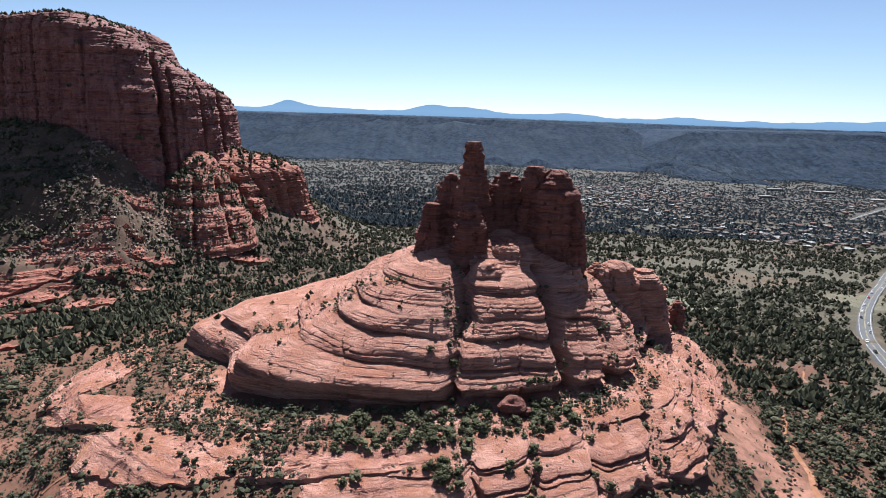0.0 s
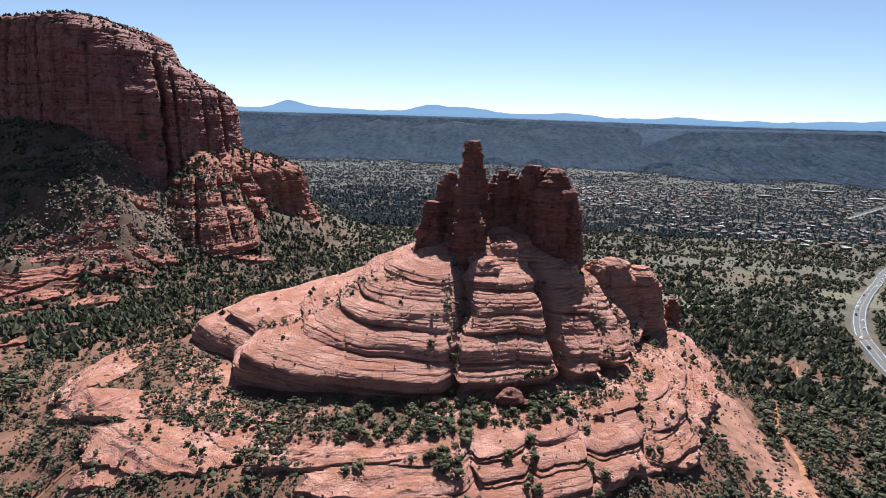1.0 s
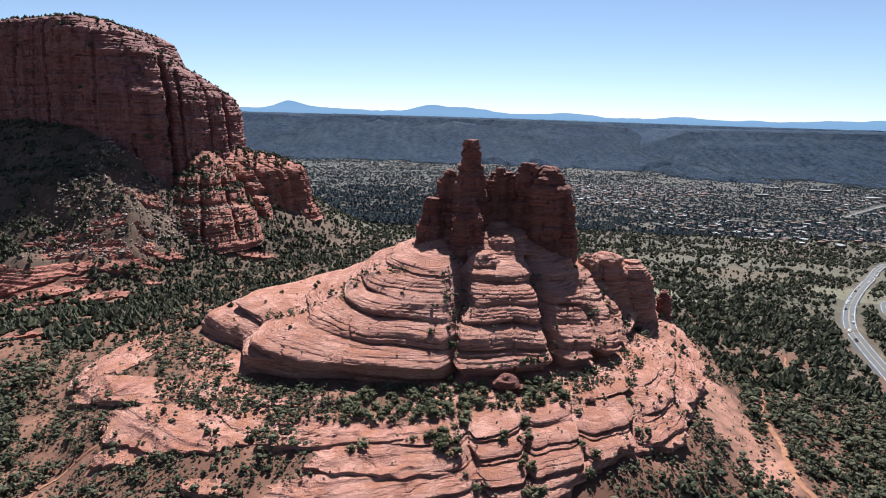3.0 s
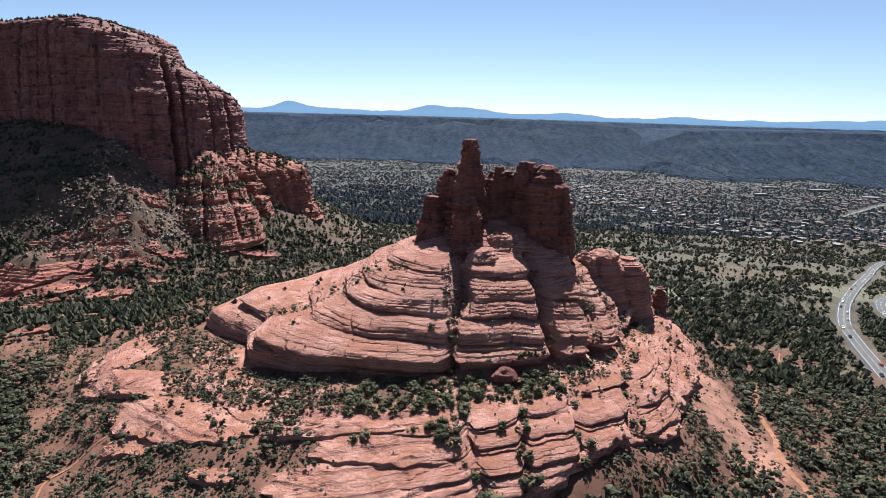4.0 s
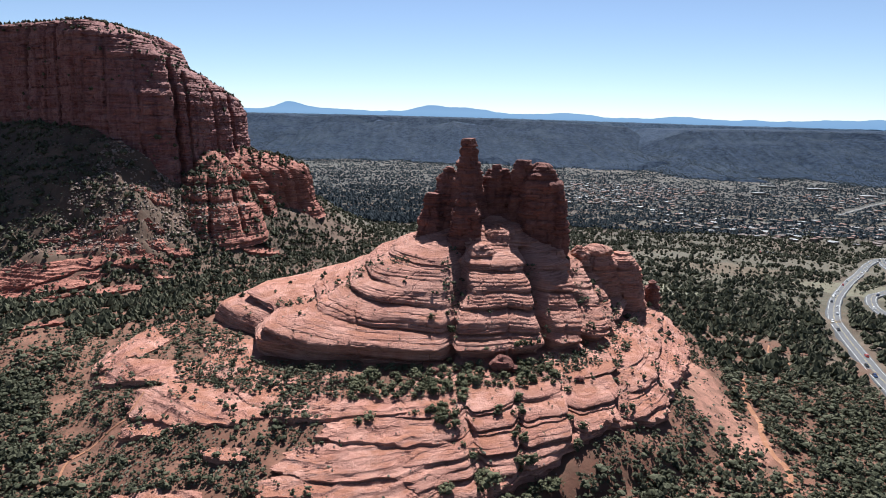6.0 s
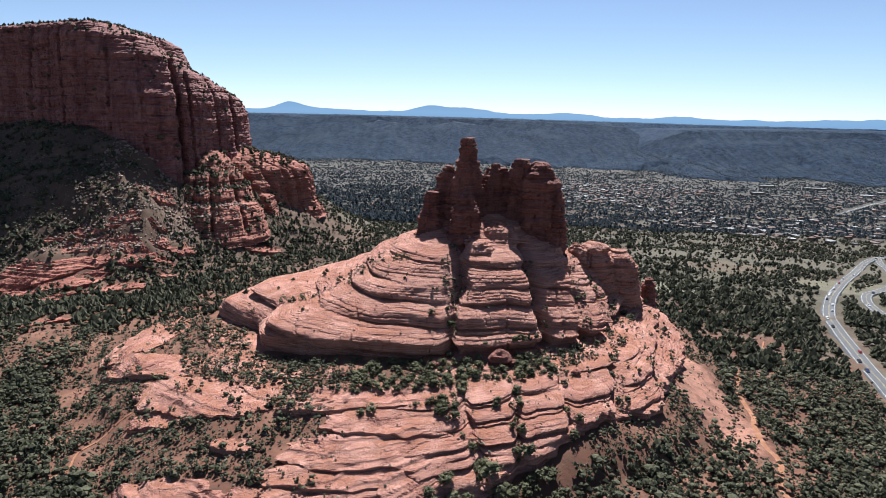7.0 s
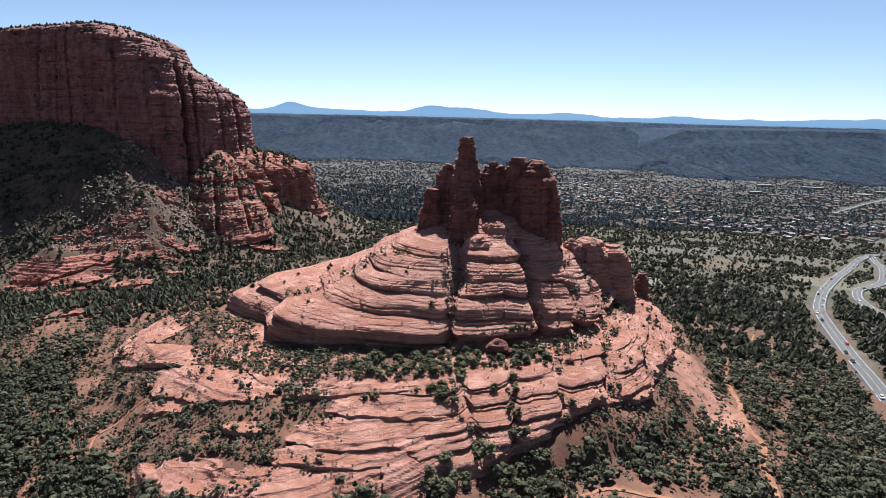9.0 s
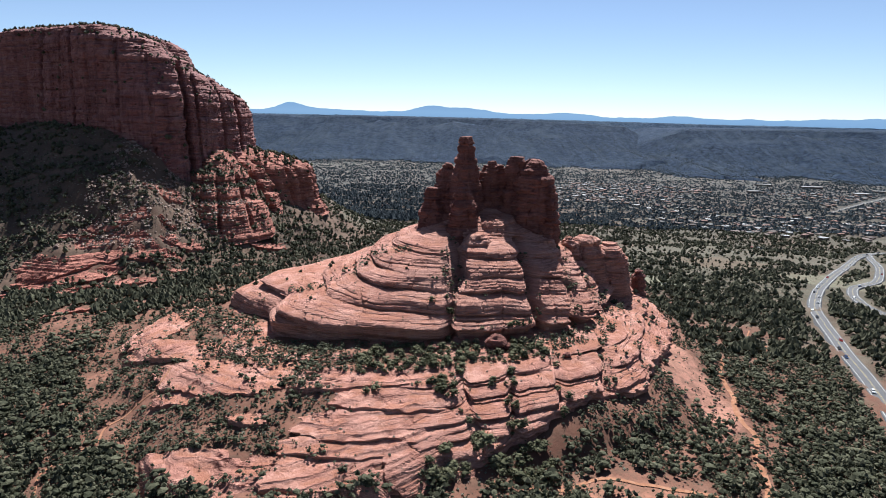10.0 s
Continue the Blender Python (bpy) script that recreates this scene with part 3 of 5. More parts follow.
SLABS = ((-148, 257, 30, 14, 82), (-124, 219, 30, 11, -8), (-94, 190, 31, 15, -12), (-110, 176, 11, 5, 0), (-74, 158, 9, 4, 0), (-22, 187, 35, 9, 10), (-19, 170, 24, 8.5, 3), (-20, 157, 37, 9, 8), (-34, 145, 26, 7, 8),
         (-92, 135, 37, 9, -3), (-34, 131, 25, 10, 10), (-2, 143, 17, 10, 20), (-80, 119, 42, 7, 0), (-26, 116, 30, 6, 4), (-205, 240, 13, 6, 20), (-166, 212, 9, 4, 10), (-188, 262, 12, 5, 60), (-60, 203, 16, 4, -10))  # x, y, half length, half width, turn


for row, slab in enumerate(SLABS):
    rock_outcrop(*slab, 300 + row, mound, (slab[0] - BELL[0], slab[1] - BELL[1]), "pale red slickrock outcrop with a stepped lip among shrubs", "outcrops round the butte", 0.85, bed_scale=0.62)


def tower(name, centre, base, profile, seed, squash=1.0, turn=0.0, label="", lobes=0.16, flute=0.5, mat=None):
    """An upright sandstone tower on the bell: profile is rows of (height over the base, radius)."""
    levels = [base + h for h, _ in profile]
    radii = np.array([r for _, r in profile])
    table = {}
    rng = np.random.default_rng(seed)
    for b in range(-180, 180, 24):
        a = radians(b - turn)
        stretch = 1 / math.sqrt((math.cos(a)) ** 2 + (math.sin(a) / squash) ** 2)
        table[b] = tuple(radii * stretch * (1 + lobes * rng.uniform(-1, 1)))
    data = strata(centre, levels, table, np.arange(-180, 180, 3.6), seed, spacing=0.42, thick=(2.0, 5.5), thin=(0.6, 1.4), q=0.7, cut=0.8, warp=0.5, rough=1.2, lam=0.25, block=0.8,
                  pillow=0.04, soften_deg=8.0, level_soft=5, flute=flute, flute_size=5.0, massive=0.5)
    ob = part(name, rock_mesh(name, data, mat or SHADE_DARK_ROCK, ground=False), bell_butte, label)
    ob.matrix_parent_inverse = Matrix.Translation((-BELL[0], -BELL[1], 0))


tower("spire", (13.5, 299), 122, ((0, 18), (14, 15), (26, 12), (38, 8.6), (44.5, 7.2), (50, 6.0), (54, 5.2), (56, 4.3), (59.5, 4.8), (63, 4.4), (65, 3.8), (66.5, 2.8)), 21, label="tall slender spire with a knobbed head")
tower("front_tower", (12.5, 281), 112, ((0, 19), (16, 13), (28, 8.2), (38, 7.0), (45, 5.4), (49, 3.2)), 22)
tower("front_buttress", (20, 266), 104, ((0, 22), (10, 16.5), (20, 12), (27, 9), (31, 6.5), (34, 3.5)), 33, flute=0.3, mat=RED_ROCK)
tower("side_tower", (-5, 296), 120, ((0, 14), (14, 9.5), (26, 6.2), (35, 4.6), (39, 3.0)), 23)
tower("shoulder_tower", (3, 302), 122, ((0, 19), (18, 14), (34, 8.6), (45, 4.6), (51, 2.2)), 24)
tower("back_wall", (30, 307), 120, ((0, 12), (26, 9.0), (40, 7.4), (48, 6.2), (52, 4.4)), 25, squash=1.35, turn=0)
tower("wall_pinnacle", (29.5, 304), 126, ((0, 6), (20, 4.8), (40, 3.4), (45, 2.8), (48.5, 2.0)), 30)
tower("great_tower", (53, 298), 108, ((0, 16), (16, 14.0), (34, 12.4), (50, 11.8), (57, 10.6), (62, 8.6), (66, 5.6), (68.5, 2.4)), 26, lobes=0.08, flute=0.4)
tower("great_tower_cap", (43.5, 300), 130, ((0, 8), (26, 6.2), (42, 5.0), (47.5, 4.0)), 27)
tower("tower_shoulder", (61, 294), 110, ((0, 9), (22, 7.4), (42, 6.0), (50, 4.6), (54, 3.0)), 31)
tower("stub_tower", (29, 283), 108, ((0, 21), (12, 17), (22, 13), (29, 9.5), (34, 6), (37, 3)), 28, mat=RED_ROCK)
tower("buttress", (77, 300), 88, ((0, 14), (10, 12), (22, 9.5), (34, 6.5), (40, 4.0), (43, 2.0)), 61, label="banded rounded rib", flute=0.3, mat=RED_ROCK, lobes=0.08)
tower("buttress", (88, 306), 86, ((0, 17), (12, 15), (26, 13.0), (36, 10.5), (42, 7.0), (44.5, 4.0)), 62, label="banded rounded rib", flute=0.3, mat=RED_ROCK, lobes=0.08)
tower("buttress", (104, 312), 84, ((0, 17), (12, 15), (24, 13.5), (33, 11.0), (38, 7.5), (41, 4.0)), 63, label="banded rounded rib", flute=0.3, mat=RED_ROCK, lobes=0.08)
tower("buttress", (60, 282), 92, ((0, 17), (12, 14), (24, 10.5), (34, 7), (40, 3.5)), 64, label="banded rounded rib", flute=0.3, mat=RED_ROCK, lobes=0.08)
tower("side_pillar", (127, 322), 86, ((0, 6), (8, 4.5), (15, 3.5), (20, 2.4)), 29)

# ---- the great cliff-walled butte and its terraces ----
CLIFF_LEVELS = (95, 130, 160, 200, 215, 228, 240, 252, 264, 276, 289, 298)
CLIFF_TABLE = {
    -180: (190, 180, 165, 155, 150, 148, 146, 144, 142, 140, 130, 90),
    -60: (185, 176, 168, 164, 162, 161, 160, 159, 158, 156, 152, 110),
    -25: (166, 158, 152, 149, 148, 147.5, 147, 146, 145, 144, 141, 100),
    0: (198, 190, 183, 180, 179, 178, 177, 176, 175, 173, 168, 110),
    17: (238, 230, 224, 221, 220, 219, 218, 217, 216, 212, 200, 100),
    24: (276, 262, 252, 246, 243, 238, 234, 230, 224, 214, 180, 70),
    29: (290, 276, 266, 262, 258, 248, 240, 234, 226, 212, 140, 60),
    34: (284, 272, 262, 257, 254, 244, 236, 230, 218, 185, 110, 50),
    41: (262, 252, 246, 242, 240, 236, 230, 216, 150, 110, 80, 40),
    52: (236, 226, 219, 215, 212, 204, 184, 130, 100, 80, 60, 40),
    60: (220, 210, 203, 199, 196, 186, 145, 110, 90, 70, 55, 40),
    68: (206, 196, 190, 187, 183, 152, 115, 95, 80, 65, 50, 40),
    80: (184, 176, 170, 167, 154, 118, 95, 80, 65, 55, 45, 35),
    95: (158, 148, 141, 138, 126, 104, 90, 75, 60, 50, 40, 30),
    120: (150, 142, 134, 130, 122, 104, 84, 70, 55, 45, 40, 30),
}


CLIFF_CLEFTS = tuple((CLIFF[0] + math.sin(radians(b)) * 60, CLIFF[1] - math.cos(radians(b)) * 60, CLIFF[0] + math.sin(radians(b)) * 320, CLIFF[1] - math.cos(radians(b)) * 320, w, d, low, high)
                     for b, w, d, low, high in ((14, 2.5, 4, 130, 300), (22, 1.8, 4, 130, 300), (37, 2.6, 11, 125, 275), (40, 1.6, 7, 125, 240), (50, 2.2, 5, 125, 250), (59, 3.4, 13, 120, 245), (2, 1.8, 4, 150, 300), (-9, 2.4, 8, 190, 300), (8, 1.6, 4, 150, 290), (29, 1.8, 4, 130, 260)))


def build_cliff():
    top = thing("great_butte", "massive dark red butte with sheer fluted cliffs and a shrubby top", "butte", (CLIFF[0], CLIFF[1], 0))
    data = strata(CLIFF, CLIFF_LEVELS, CLIFF_TABLE, spread(0.38, 3.5, -35, 100), 31, spacing=0.95, thick=(5.0, 11.0), thin=(1.6, 3.2), q=0.8, cut=2.2, warp=1.2, rough=1.2, lam=0.6, block=1.3,
                  pillow=0.10, soften_deg=1.2, level_soft=5, flute=5.5, flute_size=46.0, massive=0.5, gullies=CLIFF_CLEFTS)
    for name, piece in zip(("cliff_wall", "upper_cliff", "summit"), split_by_height(data, (208, 282))):
        ob = part(name, rock_mesh(name, piece, CLIFF_ROCK), top)
        ob.matrix_parent_inverse = Matrix.Translation((-CLIFF[0], -CLIFF[1], 0))


build_cliff()


def shelf(name, label, centre, levels, table, seed, fine=(-100, 130), **more):
    top = thing(name, label, "rock shelf", (centre[0], centre[1], 0))
    data = strata(centre, levels, table, spread(1.1, 6.0, *fine), seed, **more)
    middle = levels[len(levels) // 2]
    for piece_name, piece in zip(("lower_tier", "upper_tier"), split_by_height(data, (middle,))):
        ob = part(piece_name, rock_mesh(piece_name, piece, TERRACE_ROCK), top)
        ob.matrix_parent_inverse = Matrix.Translation((-centre[0], -centre[1], 0))


SHELF_LEVELS = (72, 94, 107, 109.5, 121, 123.5, 134, 137, 146, 157)
STEPPED, SHEER = (44, 26, 12, -1, -10, -23, -31, -43, -60, -85), (18, 5, 3, 2, 1, 0, -4, -9, -36, -80)  # setbacks of the tiers
SHELF_PLAN = {-150: (120, 0), -40: (95, 0), -12: (100, 0), 0: (112, 0), 8: (142, 0), 13: (152, 0), 18: (162, 0), 24: (164, 0), 31: (154, 0), 38: (136, 0.1), 47: (104, 0.2), 58: (100, 0.5), 72: (97, 1), 82: (108, 1), 92: (117, 1), 111: (124, 1), 138: (127, 0.6), 172: (150, 0)}
shelf("terraced_shelf", "terraced red rock shelf with rounded walls under the great butte", (-290, 720), SHELF_LEVELS,
      {b: tuple(r + p * (1 - w) + q * w for p, q in zip(STEPPED, SHEER)) for b, (r, w) in SHELF_PLAN.items()},
      41, spacing=0.5, thick=(3.0, 6.5), thin=(0.9, 1.8), q=0.8, cut=2.2, rough=0.9, lam=0.3, block=1.0, warp=1.0, flute=3.0, flute_size=15.0, soften_deg=2.0, level_soft=3, pillow=0.14,
      gullies=tuple((-290 + math.sin(radians(b)) * 60, 720 - math.cos(radians(b)) * 60, -290 + math.sin(radians(b)) * 200, 720 - math.cos(radians(b)) * 200, w, d, 84, 142)
                    for b, w, d in ((14, 2.0, 8), (21, 2.2, 9), (31, 2.2, 10), (50, 3.6, 8), (65, 2.5, 9), (78, 1.8, 7), (86, 1.6, 6), (97, 1.6, 8))))
shelf("low_knoll", "small layered red rock knoll at the end of a ridge", (-190, 930), (28, 38, 46, 52, 56),
      {-180: (40, 34, 28, 22, 12), -90: (70, 62, 55, 45, 25), 0: (34, 28, 24, 20, 10), 90: (42, 36, 30, 24, 12)}, 42, thick=(2.0, 4.0), rough=0.9)


def smooth_land(x, y):
    """The lie of the slope without its small steps."""
    return sum(land(x + a, y + b) for a, b in ((0, 0), (9, 0), (-9, 0), (0, 9), (0, -9), (6, 6), (-6, -6))) / 7


SLOPE_SLABS = (  # x, y, half length, half width, turn, height of the lip
    (-296, 452, 62, 22, 30, 1.6), (-296, 486, 44, 8, 26, 1.6), (-306, 416, 40, 14, 24, 1.3), (-262, 408, 34, 11, 30, 1.2), (-240, 402, 26, 9, 34, 1.2), (-292, 376, 32, 11, 22, 1.1),
    (-226, 291, 17, 8, 50, 1.0), (-262, 332, 26, 9, 30, 1.1), (-340, 395, 26, 10, 20, 1.2), (-238, 496, 16, 9, 34, 1.8), (-225, 456, 9, 5, 30, 1.2), (-206, 572, 30, 10, 74, 2.6), (-178, 564, 22, 8, 46, 2.0), (-274, 552, 24, 8, 60, 1.8))
for row, (*slab, lip) in enumerate(SLOPE_SLABS):
    rock_outcrop(*slab, 400 + row, smooth_land, (0.5, -0.87), "banded dark red rock outcrop stepping down a scrubby slope", "outcrops below the great butte", lip, TERRACE_ROCK, 1.35)

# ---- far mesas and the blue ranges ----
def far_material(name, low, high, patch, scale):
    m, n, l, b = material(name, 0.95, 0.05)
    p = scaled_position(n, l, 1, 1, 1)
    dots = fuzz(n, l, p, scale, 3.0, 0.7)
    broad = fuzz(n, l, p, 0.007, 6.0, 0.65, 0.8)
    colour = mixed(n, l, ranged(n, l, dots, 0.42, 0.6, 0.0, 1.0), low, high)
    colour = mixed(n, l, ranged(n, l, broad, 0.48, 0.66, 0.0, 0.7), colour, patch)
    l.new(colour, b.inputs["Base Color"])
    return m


# slope colours tinted blue in place of distance haze, paler on the farther mesa
HAZED_MESA_COVER = far_material("hazed_wooded_mesa_slope", (0.009, 0.018, 0.036), (0.024, 0.038, 0.065), (0.034, 0.048, 0.069), 0.05)
HAZED_FAR_MESA_COVER = far_material("hazed_far_wooded_slope", (0.012, 0.026, 0.05), (0.034, 0.055, 0.088), (0.045, 0.066, 0.092), 0.06)


MESA_TREES = []


def mesa(name, label, line, foot_depth, seed, mat):
    """A wooded table mountain: line gives the rim's plan (x, y, rim height), the slope runs forward to the valley."""
    top = thing(name, label, "mesa", (line[0][0], line[0][1], 0))
    pts = np.array(line, float)
    along = np.r_[0, np.cumsum(np.hypot(*np.diff(pts[:, :2], axis=0).T))]
    s = np.linspace(0, along[-1], 420)
    px, py, pz = [np.interp(s, along, pts[:, k]) for k in range(3)]
    rows = []
    shape = ((700, 0.0, 0.0), (160, 0.0, 0.0), (20, 0.0, 0.0), (-10, 0.02, 0.0), (-45, 0.10, 0.15), (-90, 0.20, 0.35)) + tuple(
        (-90 - foot_depth * f, 0.20 + 0.82 * (1 - (1 - f) ** 1.7), 1.0) for f in np.linspace(0.05, 1.0, 34))
    for out, drop, g in shape:
        gully = fractal(s / 170, out / 900, 0, seed, 4)
        wander = 55 * fractal(s / 420, 0, 0, seed + 3, 3) * (1 if out < 100 else 0.3)
        y = py + out + wander + 85 * g * gully
        z = pz * (1 - drop) + (1 - g) * 2.5 * value_noise(s / 30, out, 0, seed + 5) + g * 42 * np.clip(pz / 100, 0, 1) * gully * (1 - abs(drop - 0.55)) - 1.5
        z = np.where(drop > 0.99, -6, z)
        rows.append(np.stack([px, y, z], -1))
    for row, nxt in zip(rows[1:-2], rows[2:-1]):  # woodland on the slope, thinner towards the rim
        rng = np.random.default_rng(seed + len(MESA_TREES))
        k = rng.integers(0, len(s) - 1, 1050)
        f, g = rng.random((1050, 1)), rng.random((1050, 1))
        at = (row[k] * (1 - g) + row[k + 1] * g) * (1 - f) + (nxt[k] * (1 - g) + nxt[k + 1] * g) * f
        MESA_TREES.append(at[np.abs(at[:, 0]) < 0.75 * at[:, 1]])
    for piece, low, high in (("plateau", 0, 4), ("rim_cliff", 3, 6), ("wooded_slope", 5, len(rows))):
        me = raw_mesh(piece, np.array(rows[low:high]).reshape(-1, 3), grid_faces(high - low, len(s))[:, ::-1], (mat,), smooth=True)
        ob = part(piece, me, top)
        ob.matrix_parent_inverse = Matrix.Translation((-line[0][0], -line[0][1], 0))


mesa("far_mesa", "distant wooded mesa behind the canyon mouth", ((-3300, 3900, 200), (-700, 4080, 201), (400, 4150, 197), (1900, 4080, 180), (3400, 3700, 172)), 1000, 51, HAZED_FAR_MESA_COVER)
mesa("middle_mesa", "long flat-topped mesa dark with woodland", ((-2300, 3760, 190), (-1500, 3700, 194), (-1050, 3660, 196), (-820, 3640, 185), (-610, 3540, 196), (-300, 3480, 197), (100, 3440, 194), (500, 3380, 187), (850, 3330, 174), (960, 3330, 168), (1120, 3360, 90), (1300, 3390, -40)), 900, 52, HAZED_MESA_COVER)
mesa("near_mesa", "flat-topped wooded mesa above the village", ((740, 3020, -40), (960, 2960, 90), (1130, 2900, 160), (1250, 2860, 164), (1600, 2780, 168), (2200, 2650, 174), (3200, 2450, 180)), 950, 53, HAZED_MESA_COVER)


def ranges():
    """Blue mountain ranges far behind everything, a plain backdrop of distance."""
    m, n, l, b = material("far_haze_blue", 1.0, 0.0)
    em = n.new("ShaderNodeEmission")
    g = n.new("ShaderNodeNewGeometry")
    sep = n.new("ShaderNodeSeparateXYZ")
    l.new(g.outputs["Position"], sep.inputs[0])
    # distance haze put into the colour; the ranges glow without any lamp
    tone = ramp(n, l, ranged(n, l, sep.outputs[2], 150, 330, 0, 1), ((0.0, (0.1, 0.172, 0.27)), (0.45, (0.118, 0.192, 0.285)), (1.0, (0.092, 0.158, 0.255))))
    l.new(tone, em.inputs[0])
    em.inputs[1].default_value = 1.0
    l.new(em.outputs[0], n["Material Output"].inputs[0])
    x = np.linspace(-3400, 3600, 700)
    u = x / 4400
    z = 220 + 11 * fractal(x / 420, 0, 0, 81, 7, 0.58) + 12 * np.exp(-((u + 0.05) / 0.3) ** 2)
    for at, wide, high in ((-0.262, 0.03, 50), (-0.24, 0.09, 18), (-0.03, 0.035, 34), (0.03, 0.055, 30), (-0.10, 0.03, 10), (0.21, 0.03, 14), (0.29, 0.008, 9), (0.62, 0.03, 12)):
        z = z + high * np.exp(-((u - at) / wide) ** 2)
    y = np.sqrt(np.maximum(4780**2 - x**2, 1e6))
    rows = [np.stack([x, y, z], -1), np.stack([x, y - 20, z * 0 - 20], -1)]
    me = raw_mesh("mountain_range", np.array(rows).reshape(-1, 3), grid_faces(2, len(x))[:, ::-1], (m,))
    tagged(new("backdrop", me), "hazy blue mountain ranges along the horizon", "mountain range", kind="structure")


ranges()

# ---- where plants grow ----
from mathutils.bvhtree import BVHTree


def standing_surface():
    verts, tris, base = [], [], 0
    for v, t in COLLECTED:
        verts.append(v)
        tris.append(t + base)
        base += len(v)
    return BVHTree.FromPolygons(np.vstack(verts).tolist(), np.vstack(tris).tolist())


SURFACE = standing_surface()


def drop(x, y):
    """Height and steepness of the surface at a place."""
    place, normal, _, _ = SURFACE.ray_cast(Vector((x, y, 600)), Vector((0, 0, -1)))
    return (place.z, abs(normal.z)) if place else (None, 0)


# ---- roads and trails ----
def smooth_line(points, spacing):
    p = np.array(points, float)
    p = np.vstack([2 * p[0] - p[1], p, 2 * p[-1] - p[-2]])
    out = []
    for a, b, c, d in zip(p, p[1:], p[2:], p[3:]):
        for t in np.linspace(0, 1, 14, endpoint=False):
            out.append(0.5 * (2 * b + (c - a) * t + (2 * a - 5 * b + 4 * c - d) * t * t + (3 * b - a - 3 * c + d) * t**3))
    out = np.array(out + [p[-2]])
    s = np.r_[0, np.cumsum(np.hypot(*np.diff(out, axis=0).T))]
    at = np.arange(0, s[-1], spacing)
    return np.stack([np.interp(at, s, out[:, k]) for k in (0, 1)], -1)


def band(name, line, left, right, mat, lift, heights=None, skirt=0.0):
    """A strip along a line between two offsets from it, following its smoothed height."""
    t = np.gradient(line, axis=0)
    t /= np.hypot(*t.T)[:, None]
    side = np.stack([t[:, 1], -t[:, 0]], -1)
    h = heights if heights is not None else np.array([drop(*p)[0] or land(*p) for p in line])
    rows = []
    for off, dz in ((left - 0.6 * skirt, -skirt), (left, 0), ((left + right) / 2, 0), (right, 0), (right + 0.6 * skirt, -skirt)) if skirt else ((left, 0), ((left + right) / 2, 0), (right, 0)):
        rows.append(np.column_stack([line + side * np.reshape(off, (-1, 1)), h + lift + dz]))
    return raw_mesh(name, np.array(rows).reshape(-1, 3), grid_faces(len(rows), len(line)), (mat,), smooth=False)


def asphalt():
    m, n, l, b = material("worn_asphalt", 0.85, 0.3)
    p = scaled_position(n, l, 1, 1, 1)
    colour = ramp(n, l, fuzz(n, l, p, 0.25, 6.0, 0.65), ((0.3, (0.056, 0.056, 0.06)), (0.7, (0.085, 0.085, 0.09))))
    colour = mixed(n, l, ranged(n, l, fuzz(n, l, p, 6.0, 3.0, 0.6), 0.4, 0.7, 0.0, 0.4), colour, (0.04, 0.04, 0.043))
    l.new(colour, b.inputs["Base Color"])
    return m


def dusty():
    m, n, l, b = material("trodden_red_sand", 0.95, 0.1)
    p = scaled_position(n, l, 1, 1, 1)
    l.new(ramp(n, l, fuzz(n, l, p, 0.35, 6.0, 0.65), ((0.3, (0.19, 0.0864, 0.049)), (0.55, (0.248, 0.121, 0.072)), (0.75, (0.288, 0.179, 0.127)))), b.inputs["Base Color"])
    return m


ASPHALT, TRAIL_SAND = asphalt(), dusty()
WHITE_LINE, YELLOW_LINE = plain("white_road_paint", (0.42, 0.42, 0.40), 0.7), plain("yellow_road_paint", (0.28, 0.22, 0.09), 0.7)
HIGHWAY = ((165, 60), (205, 170), (225, 222), (242, 266), (254, 300), (271, 341), (287, 381), (303, 418), (331, 464), (364, 512), (409, 571), (480, 659), (565, 765), (620, 815), (700, 850), (820, 880))
BRANCH = ((420, 330), (372, 395), (362, 435), (370, 466), (381, 490), (406, 526), (432, 547), (460, 572), (503, 629), (546, 693), (585, 762), (610, 806))


def road(name, label, points, half):
    line = smooth_line(points, 3.0)
    h = land(line[:, 0], line[:, 1])
    k = np.hanning(41) / np.hanning(41).sum()
    h = np.convolve(np.pad(h, 20, mode="edge"), k, "valid") + 1.0
    top = tagged(new(name, band(name, line, -half - 0.9, half + 0.9, ASPHALT, 0.0, h, skirt=3.5)), label, "road", kind="structure")
    for off in (-half, half):
        part("edge_line", band("edge_line", line, off - 0.1, off + 0.1, WHITE_LINE, 0.04, h), top)
    for off in (-0.28, 0.28):
        part("centre_line", band("centre_line", line, off - 0.07, off + 0.07, YELLOW_LINE, 0.04, h), top)
    return line, h


HIGHWAY_LINE, HIGHWAY_Z = road("road", "grey two-lane highway with white edge lines curving through scrub", HIGHWAY, 3.9)
BRANCH_LINE, BRANCH_Z = road("branch_road", "grey winding side road with pale edges", BRANCH, 3.6)

VILLAGE_LINE, VILLAGE_Z = road("village_road", "pale grey village street running between houses", ((859, 1317), (975, 1419), (1060, 1500), (1145, 1576), (1280, 1690)), 2.4)


def trail(label, points, width):
    line = smooth_line(points, 1.2)
    n = value_noise(np.arange(len(line)) / 6.0, width, 0, 5)
    me = band("trail", line, -width * (0.5 + 0.3 * n), width * (0.5 - 0.25 * n), TRAIL_SAND, 0.22)
    tagged(new("trail", me), label, "trail", kind="structure")
    return line


